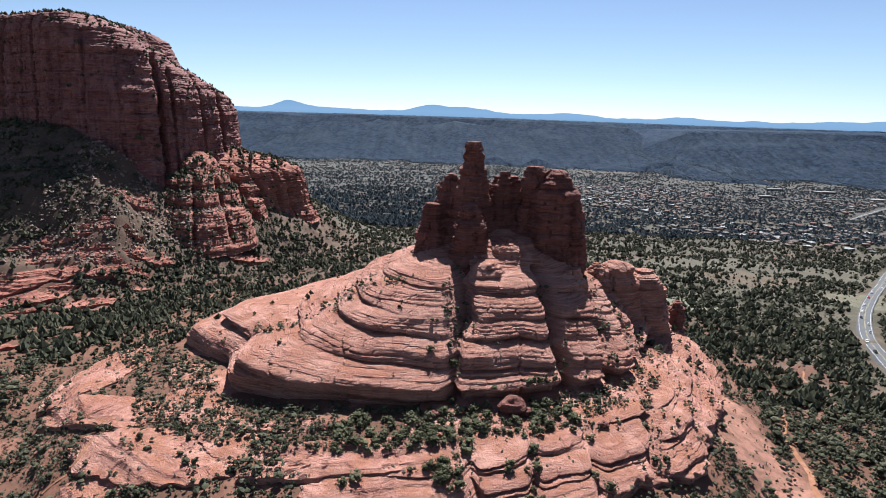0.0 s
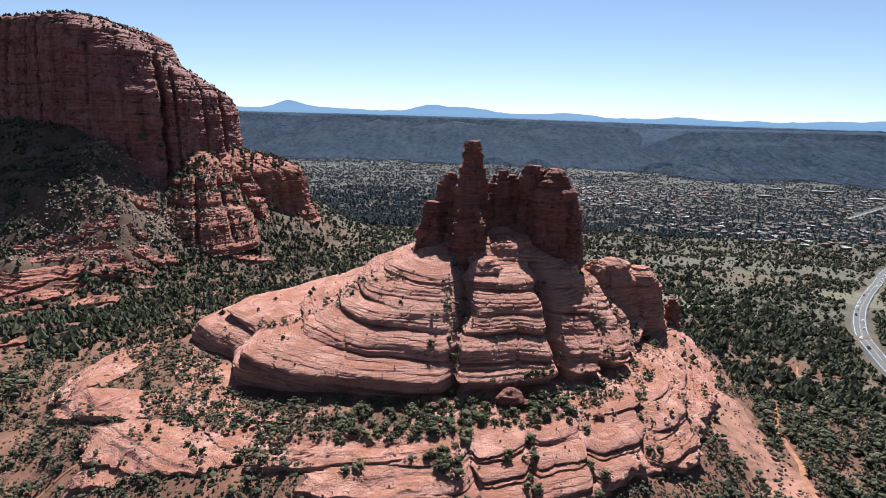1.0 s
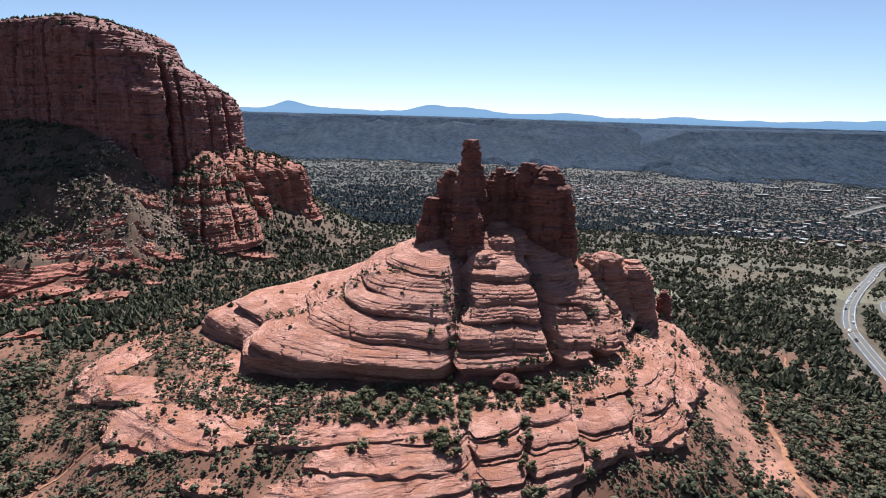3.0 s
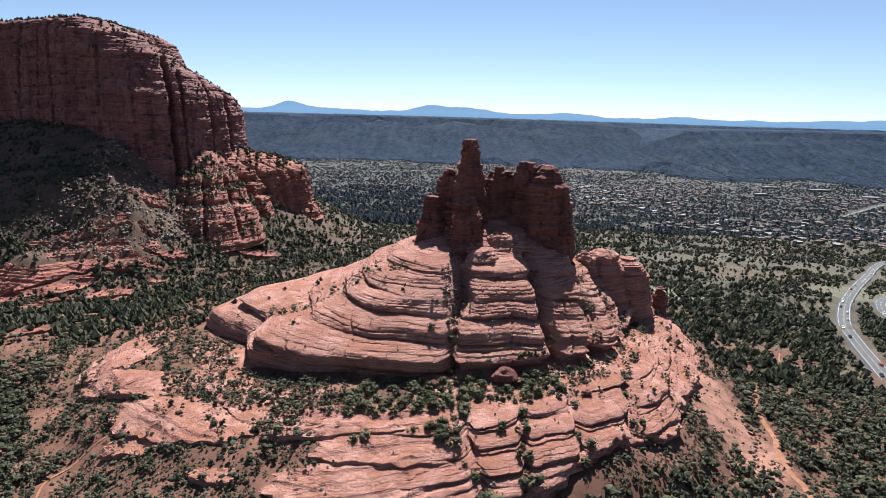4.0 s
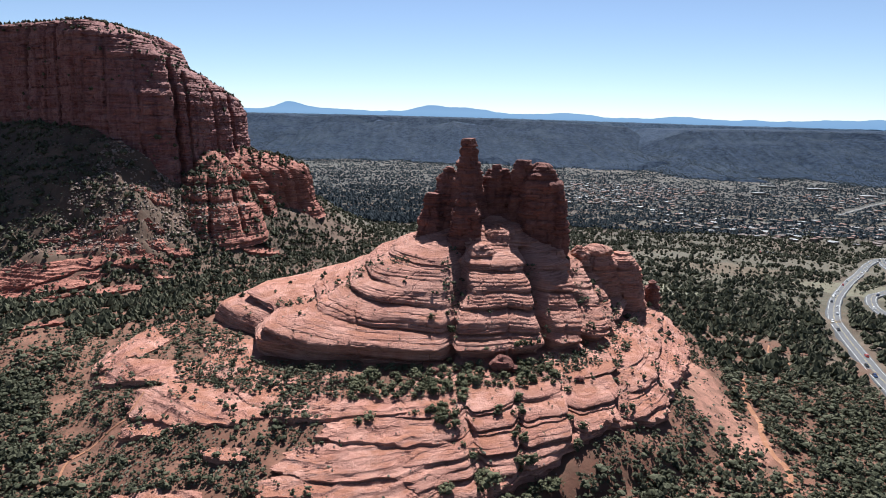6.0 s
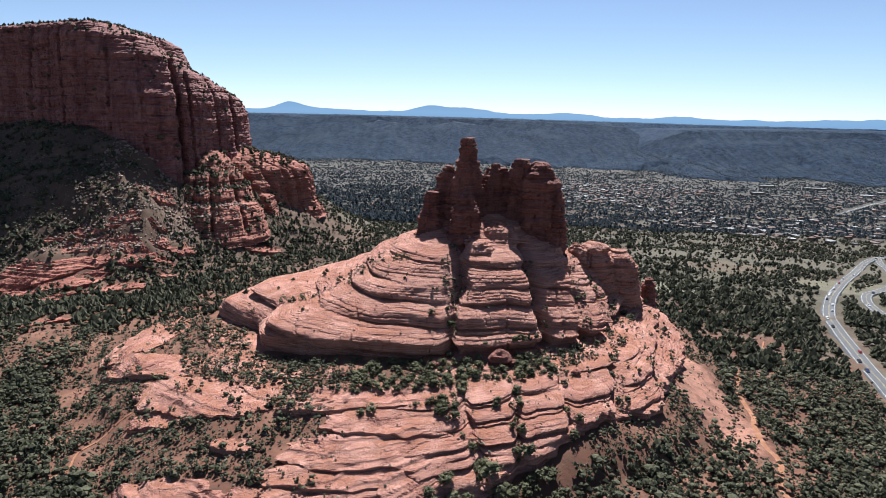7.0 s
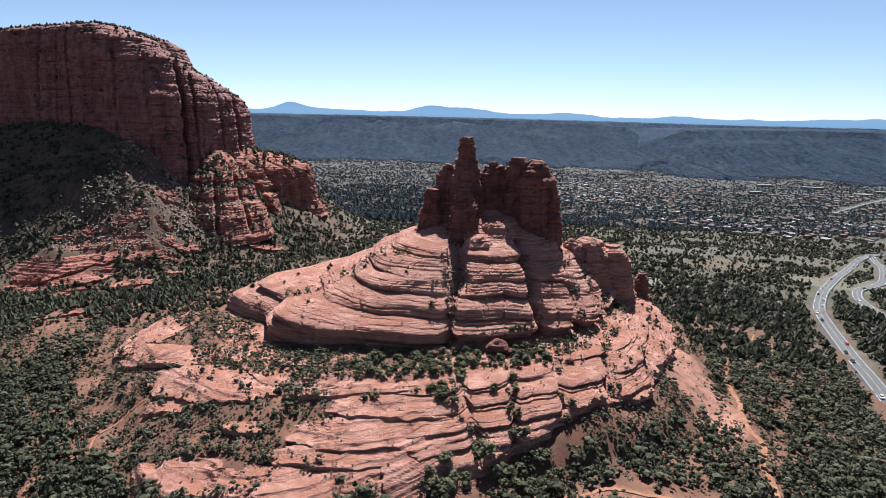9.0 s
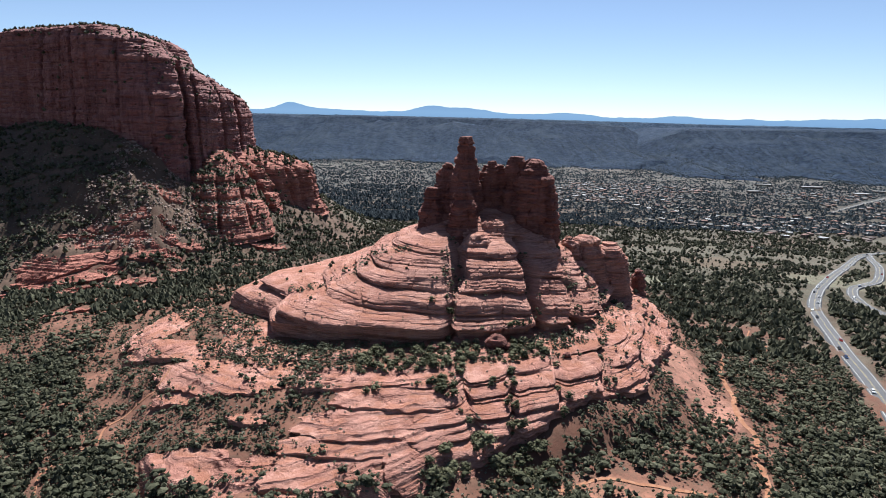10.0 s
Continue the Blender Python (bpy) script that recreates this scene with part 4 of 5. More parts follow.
TRAILS = [
    trail("orange sand footpath worn between junipers", ((166, 282), (161, 268), (151, 246), (148, 226), (140, 204), (139, 184), (131, 166), (128, 150), (119, 134), (112, 118)), 2.3),
    trail("pale sandy footpath below slickrock slabs", ((-138, 118), (-140, 128), (-144, 138), (-140, 148), (-133, 155), (-135, 167), (-129, 179), (-122, 187), (-121, 199)), 0.8),
    trail("narrow red path crossing the foot of the butte", ((20, 142), (45, 140), (62, 146), (80, 141), (100, 139), (119, 134)), 1.8),
    trail("short eroded red path through scrub", ((212, 340), (203, 322), (206, 305), (196, 290)), 1.0),
]
ROADWAYS = np.vstack([HIGHWAY_LINE, BRANCH_LINE, VILLAGE_LINE] + TRAILS)
ROAD_HALF = np.r_[np.full(len(HIGHWAY_LINE) + len(BRANCH_LINE) + len(VILLAGE_LINE), 10.0), np.full(len(np.vstack(TRAILS)), 2.4)]

# ---- plants ----
PHI = (1 + 5**0.5) / 2
ICO = np.array([(-1, PHI, 0), (1, PHI, 0), (-1, -PHI, 0), (1, -PHI, 0), (0, -1, PHI), (0, 1, PHI), (0, -1, -PHI), (0, 1, -PHI), (PHI, 0, -1), (PHI, 0, 1), (-PHI, 0, -1), (-PHI, 0, 1)]) / 1.902
ICO_FACES = np.array([(0, 11, 5), (0, 5, 1), (0, 1, 7), (0, 7, 10), (0, 10, 11), (1, 5, 9), (5, 11, 4), (11, 10, 2), (10, 7, 6), (7, 1, 8),
                      (3, 9, 4), (3, 4, 2), (3, 2, 6), (3, 6, 8), (3, 8, 9), (4, 9, 5), (2, 4, 11), (6, 2, 10), (8, 6, 7), (9, 8, 1)])
OCTA = np.array([(1, 0, 0), (0, 1, 0), (-1, 0, 0), (0, -1, 0), (0, 0, 1), (0, 0, -1)], float)
OCTA_FACES = np.array([(0, 1, 4), (1, 2, 4), (2, 3, 4), (3, 0, 4), (1, 0, 5), (2, 1, 5), (3, 2, 5), (0, 3, 5)])


def crown(seed, lumps, tufts, reach_xy=0.42, low=0.15, rough=0):
    """A crown one unit high: uneven clumps and loose tufts, with gaps between."""
    rng = np.random.default_rng(seed)
    verts, faces, count = [], [], 0
    for k in range(lumps):
        a, h = rng.uniform(0, 2 * math.pi), rng.uniform(low, 0.85)
        reach = reach_xy * math.sqrt(max(0.05, 1 - ((h - 0.4) / 0.6) ** 2)) * rng.uniform(0.25, 0.85)
        size = rng.uniform(0.15, 0.27) * (1.15 - 0.5 * h)
        v = ICO * size * np.array([1.05, 1.05, 0.85]) * rng.uniform(0.7, 1.3, (12, 1))
        verts.append(v + (math.cos(a) * reach, math.sin(a) * reach, h))
        faces.append(ICO_FACES + count)
        count += 12
    for k in range(rough):
        a, h = rng.uniform(0, 2 * math.pi), rng.uniform(low, 0.85)
        reach = reach_xy * rng.uniform(0.5, 1.0)
        v = OCTA * rng.uniform(0.12, 0.22) * rng.uniform(0.7, 1.4, (6, 1))
        verts.append(v + (math.cos(a) * reach, math.sin(a) * reach, h))
        faces.append(OCTA_FACES + count)
        count += 6
    for k in range(tufts):
        a, h = rng.uniform(0, 2 * math.pi), rng.uniform(0.05, 0.98)
        reach = (reach_xy + 0.1) * math.sqrt(max(0.02, 1 - ((h - 0.42) / 0.62) ** 2)) * rng.uniform(0.7, 1.1)
        c = np.array([math.cos(a) * reach, math.sin(a) * reach, h])
        verts.append(c + rng.normal(0, 0.06, (3, 3)))
        faces.append(np.array([[0, 1, 2]]) + count)
        count += 3
    return np.vstack(verts), np.vstack(faces)


def speck(seed):
    """A far tree: one rough lump."""
    rng = np.random.default_rng(seed)
    return OCTA * (0.5, 0.5, 0.5) * rng.uniform(0.7, 1.3, (6, 1)) + (0, 0, 0.42), OCTA_FACES


def bush(seed):
    """A tree of the middle distance: two rough lumps."""
    rng = np.random.default_rng(seed)
    v, f = [OCTA * (0.36, 0.36, 0.48) * rng.uniform(0.75, 1.25, (6, 1)) + (0, 0, 0.46)], [OCTA_FACES]
    for k in range(1):
        a = rng.uniform(0, 6)
        v.append(OCTA * rng.uniform(0.26, 0.38) * rng.uniform(0.75, 1.25, (6, 1)) + (0.3 * math.cos(a), 0.3 * math.sin(a), rng.uniform(0.25, 0.6)))
        f.append(OCTA_FACES + 6 * (k + 1))
    return np.vstack(v), np.vstack(f)


def trunk(seed):
    """A short leaning tapered trunk with three limbs, one unit high."""
    rng = np.random.default_rng(seed)
    verts, faces = [], []

    def limb(a, b, ra, rb):
        base = 10 * len(faces)
        ring = np.linspace(0, 2 * math.pi, 6)[:-1]
        for p, r in ((a, ra), (b, rb)):
            verts.append(np.stack([p[0] + r * np.cos(ring), p[1] + r * np.sin(ring), np.full(5, p[2])], -1))
        i = np.arange(5)
        j = (i + 1) % 5
        faces.append(np.vstack([np.stack([i, j, j + 5], -1), np.stack([i, j + 5, i + 5], -1)]) + base)

    fork = (rng.normal(0, 0.05), rng.normal(0, 0.05), 0.3)
    limb((0, 0, -0.12), fork, 0.065, 0.045)
    for k in range(3):
        a = k * 2.1 + rng.uniform(0, 1)
        limb(fork, (0.22 * math.cos(a), 0.22 * math.sin(a), rng.uniform(0.5, 0.75)), 0.04, 0.015)
    return np.vstack(verts), np.vstack(faces)


def gathered(name, models, places, mats, label, category, flat=True):
    """Many plants as one object: places are rows of x, y, z, height, width, turn, model."""
    places = np.asarray(places)
    verts, faces, base = [], [], 0
    for k, (v, f) in enumerate(models):
        rows = places[places[:, 6] == k]
        if not len(rows):
            continue
        c, s = np.cos(rows[:, 5])[:, None], np.sin(rows[:, 5])[:, None]
        w, h = rows[:, 4][:, None], rows[:, 3][:, None]
        x = (c * v[:, 0] - s * v[:, 1]) * w + rows[:, 0][:, None]
        y = (s * v[:, 0] + c * v[:, 1]) * w + rows[:, 1][:, None]
        z = v[:, 2] * h + rows[:, 2][:, None]
        verts.append(np.stack([x, y, z], -1).reshape(-1, 3))
        faces.append((f[None] + (np.arange(len(rows)) * len(v))[:, None, None] + base).reshape(-1, 3))
        base += len(rows) * len(v)
    me = raw_mesh(name, np.vstack(verts), np.vstack(faces), mats, smooth=not flat)
    return tagged(new(name, me), label, category, kind="stuff")


CROWNS = [crown(s, 9, 70) for s in range(8)]
SMALL = [crown(s + 40, 1, 8, rough=3) for s in range(6)]
MEDIUM = [bush(s + 60) for s in range(6)]
SPECKS = [speck(s) for s in range(5)]


def cover(x, y):
    """How thickly plants grow at places, 0 to 1."""
    n = fractal(x / 42, y / 42, 0, 91, 4)
    m = fractal(x / 11, y / 11, 0, 92, 2)
    dx, dy = x - BELL[0], y - BELL[1]
    r, b = np.hypot(dx, dy), np.degrees(np.arctan2(dx, -dy))
    keys = [-180, -90, -70, -50, -25, -8, 6, 22, 42, 60, 78, 100, 126, 180]
    edge = np.interp(b, sorted(BENCH) + [180], [BENCH[k] for k in sorted(BENCH)] + [104])
    foot = np.interp(b, keys, [170, 205, 215, 214, 205, 152, 140, 136, 132, 128, 128, 132, 140, 160])
    out = np.where(y > 900, 0.92, 0.85) + 0.62 * n
    out = np.where((x > 150) & (y < 330), 0.86 + 0.4 * n + 0.25 * m, out)
    out = np.where((x < -120) & (y < 215), 1.1 + 0.3 * n, out)
    # shrubs fill the soil between the bare slabs of the apron
    ragged = 0.55 * fractal(x / 13, y / 13, 0, 95, 3)
    belt = fractal(r / 8, b * np.maximum(r, 60) / 2200, 0, 96, 3)  # lines of shrubs along the ledges of the slabs
    apron = np.where(b < -8, 0.82 + 0.6 * m, np.where(r > np.interp(b, *RIM) + 1.5, np.where(b < 16, 0.4, 0.8) + 0.6 * m, 0.02 + 0.2 * np.clip(m - 0.3, 0, 0.5)))
    for cx, cy, rx, ry, turn in SLABS:
        u, v = x - cx, y - cy
        c, s = math.cos(radians(turn)), math.sin(radians(turn))
        apron = np.where(((u * c + v * s) / rx) ** 2 + ((v * c - u * s) / ry) ** 2 + 0.4 * ragged < 1.0, np.where(belt > 0.55, 0.3, 0.015), apron)
    bench = np.where(b < 34, 1.0 + 0.2 * m, 0.4 + 0.3 * m)
    bare = 0.006
    out = np.where(r < foot, apron, out)
    out = np.where((r < edge + np.interp(b, keys, [20, 26, 30, 34, 28, 22, 22, 16, 9, 8, 8, 8, 10, 20])) & (r < foot), bench, out)
    out = np.where(r < edge, bare, out)
    # gullies between the ribs of the bell hold lines of shrubs
    for x0, y0, x1, y1, width, depth, _, _ in GULLIES:
        if depth < 2.5:
            continue
        long = math.hypot(x1 - x0, y1 - y0)
        along = ((x - x0) * (x1 - x0) + (y - y0) * (y1 - y0)) / long
        away = np.abs((x - x0) * (y1 - y0) - (y - y0) * (x1 - x0)) / long
        out = np.where((away < width + 0.6) & (along > 8) & (along < long), 0.5 + 0.4 * m, out)
    for cx, cy, rx, ry in ((-38, 270, 15, 9), (-72, 263, 10, 7), (-20, 262, 8, 5), (-52, 262, 8, 4)):
        out = np.where(((x - cx) / rx) ** 2 + ((y - cy) / ry) ** 2 < 1, 0.55, out)
    # thin scrub on the red slope below the butte and along the trail
    out = np.where((r > np.minimum(foot, np.interp(b, *RIM))) & (x > -20) & (x < 105) & (y < 172), out * np.clip(np.where(x < 45, 0.3, 0.55) + 0.7 * m, 0.1, 0.95), out)
    out = np.where(((x - 124) / 22) ** 2 + ((y - 232) / 52) ** 2 + 0.5 * m < 0.7, 0.12, out)
    # open meadow and fields
    for cx, cy, rx, ry in ((195, 478, 50, 30), (400, 715, 170, 70), (420, 560, 70, 45), (330, 640, 60, 40), (-560, 2440, 330, 150), (950, 2080, 330, 110), (600, 2450, 200, 120)):
        field = ((x - cx) / rx) ** 2 + ((y - cy) / ry) ** 2 + 0.5 * n < 0.9
        out = np.where(field, out * 0.42, out)
    for cx, cy, rx, ry, turn in [row[:5] for row in SLOPE_SLABS]:
        u, v = x - cx, y - cy
        c, s = math.cos(radians(turn)), math.sin(radians(turn))
        out = np.where(((u * c + v * s) / rx) ** 2 + ((v * c - u * s) / ry) ** 2 + 0.5 * m < 0.95, out * 0.12, out)
    return out


def clear_of_roads(x, y):
    keep = np.ones(len(x), bool)
    for k in range(0, len(x), 4000):
        d = np.hypot(x[k:k + 4000, None] - ROADWAYS[None, :, 0], y[k:k + 4000, None] - ROADWAYS[None, :, 1])
        keep[k:k + 4000] = (d > ROAD_HALF[None]).all(1)
    return keep


def scatter(count, y_low, y_high, power, seed, half=0.8):
    rng = np.random.default_rng(seed)
    y = y_low + (y_high - y_low) * rng.random(count) ** power
    x = rng.uniform(-half, half, count) * (y + 80)
    ok = rng.random(count) < cover(x, y)
    x, y = x[ok], y[ok]
    ok = clear_of_roads(x, y)
    return x[ok], y[ok], rng


def on_rock(x, y):
    """True on the butte itself, where only small shrubs find root."""
    dx, dy = x - BELL[0], y - BELL[1]
    b = np.degrees(np.arctan2(dx, -dy))
    return np.hypot(dx, dy) < np.interp(b, [-180, -90, -70, -50, -25, -8, 6, 22, 42, 60, 78, 100, 126, 180], [170, 205, 215, 214, 205, 152, 138, 134, 132, 130, 130, 134, 140, 160])


def plant(count, y_low, y_high, power, seed, sizes, models, small=()):
    x, y, rng = scatter(count, y_low, y_high, power, seed)
    rock = on_rock(x, y)
    rows = []
    for a, b, r in zip(x, y, rock):
        z, up = drop(a, b)
        if z is None or up < (0.55 if r else 0.74 if a < -150 and z > 84 else 0.62) or z > (150 if a > -150 else 200):
            continue
        h = rng.choice(small if r and small else sizes) * rng.uniform(0.8, 1.2)
        rows.append((a, b, z - 0.1, h, h * rng.uniform(1.0, 1.55), rng.uniform(0, 6.28), rng.integers(models)))
    return rows


NEAR = plant(34000, 95, 420, 1.15, 7, (1.1, 1.7, 2.3, 3.0, 3.7, 4.4, 5.2), 6, small=(0.6, 0.9, 1.2, 1.6, 2.1, 2.7, 3.4))
MIDDLE = plant(34000, 420, 1050, 1.1, 8, (1.5, 2.3, 3.1, 4.0, 5.1), 6)


def talus_shrubs():
    """Close scrub on the slopes under the great butte."""
    rng = np.random.default_rng(19)
    x, y = rng.uniform(-430, -110, 10000), rng.uniform(330, 640, 10000)
    ok = rng.random(len(x)) < cover(x, y)
    rows = []
    for a, b in zip(x[ok], y[ok]):
        z, up = drop(a, b)
        if z is None or z > 190 or up < (0.72 if z > 84 else 0.6):
            continue
        h = rng.uniform(0.8, 2.4)
        rows.append((a, b, z - 0.2, h, h * rng.uniform(1.0, 1.6), rng.uniform(0, 6.28), rng.integers(6)))
    return rows


def summit_shrubs():
    """Shrubs along the rim and the flat top of the great butte."""
    rng = np.random.default_rng(17)
    rows = []
    for _ in range(1500):
        x, y = rng.uniform(-620, -250), rng.uniform(580, 860)
        z, up = drop(x, y)
        if z is None or z < 205 or up < 0.55:
            continue
        h = rng.uniform(1.5, 4.5)
        rows.append((x, y, z - 0.2, h, h * rng.uniform(1.0, 1.5), rng.uniform(0, 6.28), rng.integers(6)))
    return rows


def far_plants():
    x, y, rng = scatter(84000, 1000, 3000, 1.2, 9, 0.72)
    keep = (rng.random(len(x)) < 0.82) | (x < 300) | (y > 1950)  # gardens and streets of the village stay open
    x, y = x[keep], y[keep]
    k = len(x)
    h = rng.uniform(3.0, 7.5, k) * np.where((y < 1700) & (x < 200), 1.3, 1.0)
    rows = [np.stack([x, y, land(x, y) - 0.3, h, h * rng.uniform(0.9, 1.5, k), rng.uniform(0, 6, k), rng.integers(0, 5, k).astype(float)], -1)]
    return np.vstack(rows)


def mesa_plants():
    rng = np.random.default_rng(10)
    at = np.vstack(MESA_TREES)
    k = len(at)
    h = rng.uniform(1.6, 4.0, k)
    return np.column_stack([at + (0, 0, -0.5), h, h * rng.uniform(1.2, 2.0, k), rng.uniform(0, 6, k), rng.integers(0, 5, k)])


def grow():
    near = sorted(NEAR, key=lambda r: (0 if r[3] > 1.6 else 1000) + math.hypot(r[0] - 10, r[1] - 185))
    crowns = [raw_mesh("crown", v, f, (JUNIPER,)) for v, f in CROWNS]
    trunks = [raw_mesh("trunk", v, f, (BARK,)) for v, f in [trunk(s) for s in range(4)]]
    models = []
    for k in range(8):
        t = thing("juniper", "small dark green juniper tree on red soil and rock", "tree", group="junipers round the butte")
        part("trunk", trunks[k % 4], t)
        part("crown", crowns[k], t)
        models.append(t)
    for k, (x, y, z, h, w, a, _) in enumerate(near[:300]):
        m = Matrix.LocRotScale((x, y, z), Euler((0, 0, a)), (w, w, h))
        if k < 8:
            models[k].matrix_basis = m
        else:
            ob = copy_thing(models[k % 8], Matrix())
            ob.matrix_basis = m
    rest = near[300:]
    sage = []
    rng = np.random.default_rng(33)
    for y_low, y_high, count, size in ((95, 330, 26000, 0.75), (330, 700, 18000, 1.2)):
        x, y, _ = scatter(count, y_low, y_high, 1.0, 34 + y_low)
        for a, b in zip(x, y):
            z, up = drop(a, b)
            if z is None or up < 0.62 or z > 190:
                continue
            h = size * rng.uniform(0.5, 1.4)
            sage.append((a, b, z - 0.1, h, h * rng.uniform(1.0, 1.9), rng.uniform(0, 6), rng.integers(5)))
    x, y = rng.uniform(-440, -110, 11000), rng.uniform(380, 650, 11000)
    ok = rng.random(len(x)) < cover(x, y)
    for a, b in zip(x[ok], y[ok]):
        z, up = drop(a, b)
        if z is None or up < 0.6 or z > 190:
            continue
        h = rng.uniform(0.5, 1.5)
        sage.append((a, b, z - 0.1, h, h * rng.uniform(1.0, 1.9), rng.uniform(0, 6), rng.integers(5)))
    gathered("sagebrush", [(v[:5], f[:4]) for v, f in SPECKS], sage, (SAGE,), "grey-green sagebrush and dry brush between the trees", "brush")
    gathered("hillside_scrub", MEDIUM, [r for r in rest if r[1] > 280], (SCRUB,), "dark green juniper scrub on the slopes behind", "scrub")
    gathered("juniper_scrub", SMALL, [r for r in rest if r[1] <= 280], (SCRUB,), "dark green juniper and pinyon scrub dotting red ground", "scrub")
    gathered("valley_scrub", MEDIUM, MIDDLE + summit_shrubs() + talus_shrubs(), (SCRUB,), "olive green scrub spread over the valley floor", "scrub")
    tops = [(v[:5], f[:4]) for v, f in SPECKS]
    gathered("far_woodland", tops, far_plants(), (HAZED_LEAVES,), "distant dark woodland on the valley floor", "woodland")
    gathered("mesa_woodland", tops, mesa_plants(), (HAZED_LEAVES,), "dark woodland dotting the slopes of distant mesas", "woodland")


grow()

# ---- the village ----
STUCCO = plain("tan_stucco", (0.16, 0.116, 0.088), 0.9, vary=0.35)
ROOFS = [plain(n, c, 0.8, vary=0.25) for n, c in (("brown_tile_roof", (0.06, 0.04, 0.0336)), ("grey_shingle_roof", (0.064, 0.064, 0.0664)), ("pale_flat_roof", (0.165, 0.165, 0.17)), ("red_tile_roof", (0.112, 0.052, 0.04)))]
WINDOW_GLASS = plain("dark_window_glass", (0.03, 0.035, 0.04), 0.12)


def box(x0, y0, z0, x1, y1, z1):
    v = [(x, y, z) for z in (z0, z1) for x, y in ((x0, y0), (x1, y0), (x1, y1), (x0, y1))]
    f = [(0, 3, 2, 1), (4, 5, 6, 7), (0, 1, 5, 4), (1, 2, 6, 5), (2, 3, 7, 6), (3, 0, 4, 7)]
    return np.array(v, float), np.array(f)


def joined(pieces):
    verts, faces, base = [], [], 0
    for v, f in pieces:
        verts.append(v)
        faces.append(f + base)
        base += len(v)
    return np.vstack(verts), np.vstack(faces)


def hip(x0, y0, x1, y1, z, rise, over=0.6, flat=False):
    x0, y0, x1, y1 = x0 - over, y0 - over, x1 + over, y1 + over
    if flat:
        return box(x0, y0, z, x1, y1, z + 0.5)
    inset = min(x1 - x0, y1 - y0) / 2
    ridge = (x0 + inset, (y0 + y1) / 2), (x1 - inset, (y0 + y1) / 2)
    v = [(x0, y0, z), (x1, y0, z), (x1, y1, z), (x0, y1, z), (*ridge[0], z + rise), (*ridge[1], z + rise)]
    f = [(0, 1, 5, 4), (2, 3, 4, 5), (1, 2, 5, 5), (3, 0, 4, 4), (3, 2, 1, 0)]
    return np.array(v, float), np.array(f)


def tri_mesh(name, data, mat):
    v, f = data
    same = f[:, 2] == f[:, 3]
    return raw_mesh(name, v, np.vstack([f[:, [0, 1, 2]], f[~same][:, [0, 2, 3]]]), (mat,))


def house_models():
    out = []
    for k, (w, d, h, wing, flat, roof) in enumerate(((18, 11, 3.2, 7, False, 0), (15, 12, 3.4, 0, False, 1), (20, 12, 3.6, 8, True, 2), (16, 10, 5.4, 0, False, 3), (22, 12, 3.3, 6, False, 0), (17, 13, 4.0, 6, True, 2))):
        walls = [box(-w / 2, -d / 2, -2.5, w / 2, d / 2, h)]
        tops = [hip(-w / 2, -d / 2, w / 2, d / 2, h, 2.0, flat=flat)]
        if wing:
            walls.append(box(-w / 2 + 1, -d / 2 - wing, -2.5, -w / 2 + 8, -d / 2 - 0.02, h - 0.3))
            tops.append(hip(-w / 2 + 1, -d / 2 - wing, -w / 2 + 8, -d / 2 - 0.7, h - 0.3, 1.5, flat=flat))
        t = thing("house", "low stucco house with " + ("a pale flat roof" if flat else "a shallow hipped roof") + " among trees", "house", group="houses of the village")
        part("wall", tri_mesh("wall", joined(walls), STUCCO), t)
        part("roof", tri_mesh("roof", joined(tops), ROOFS[roof]), t)
        pane = tri_mesh("window", box(-0.8, -0.08, -0.6, 0.8, 0.08, 0.6), WINDOW_GLASS)
        for x in np.linspace(-w / 2 + (9.5 if wing else 2), w / 2 - 2, 3):
            win = part("window", pane, t)
            win.location = (x, -d / 2, h * 0.55)
        out.append(t)
    return out


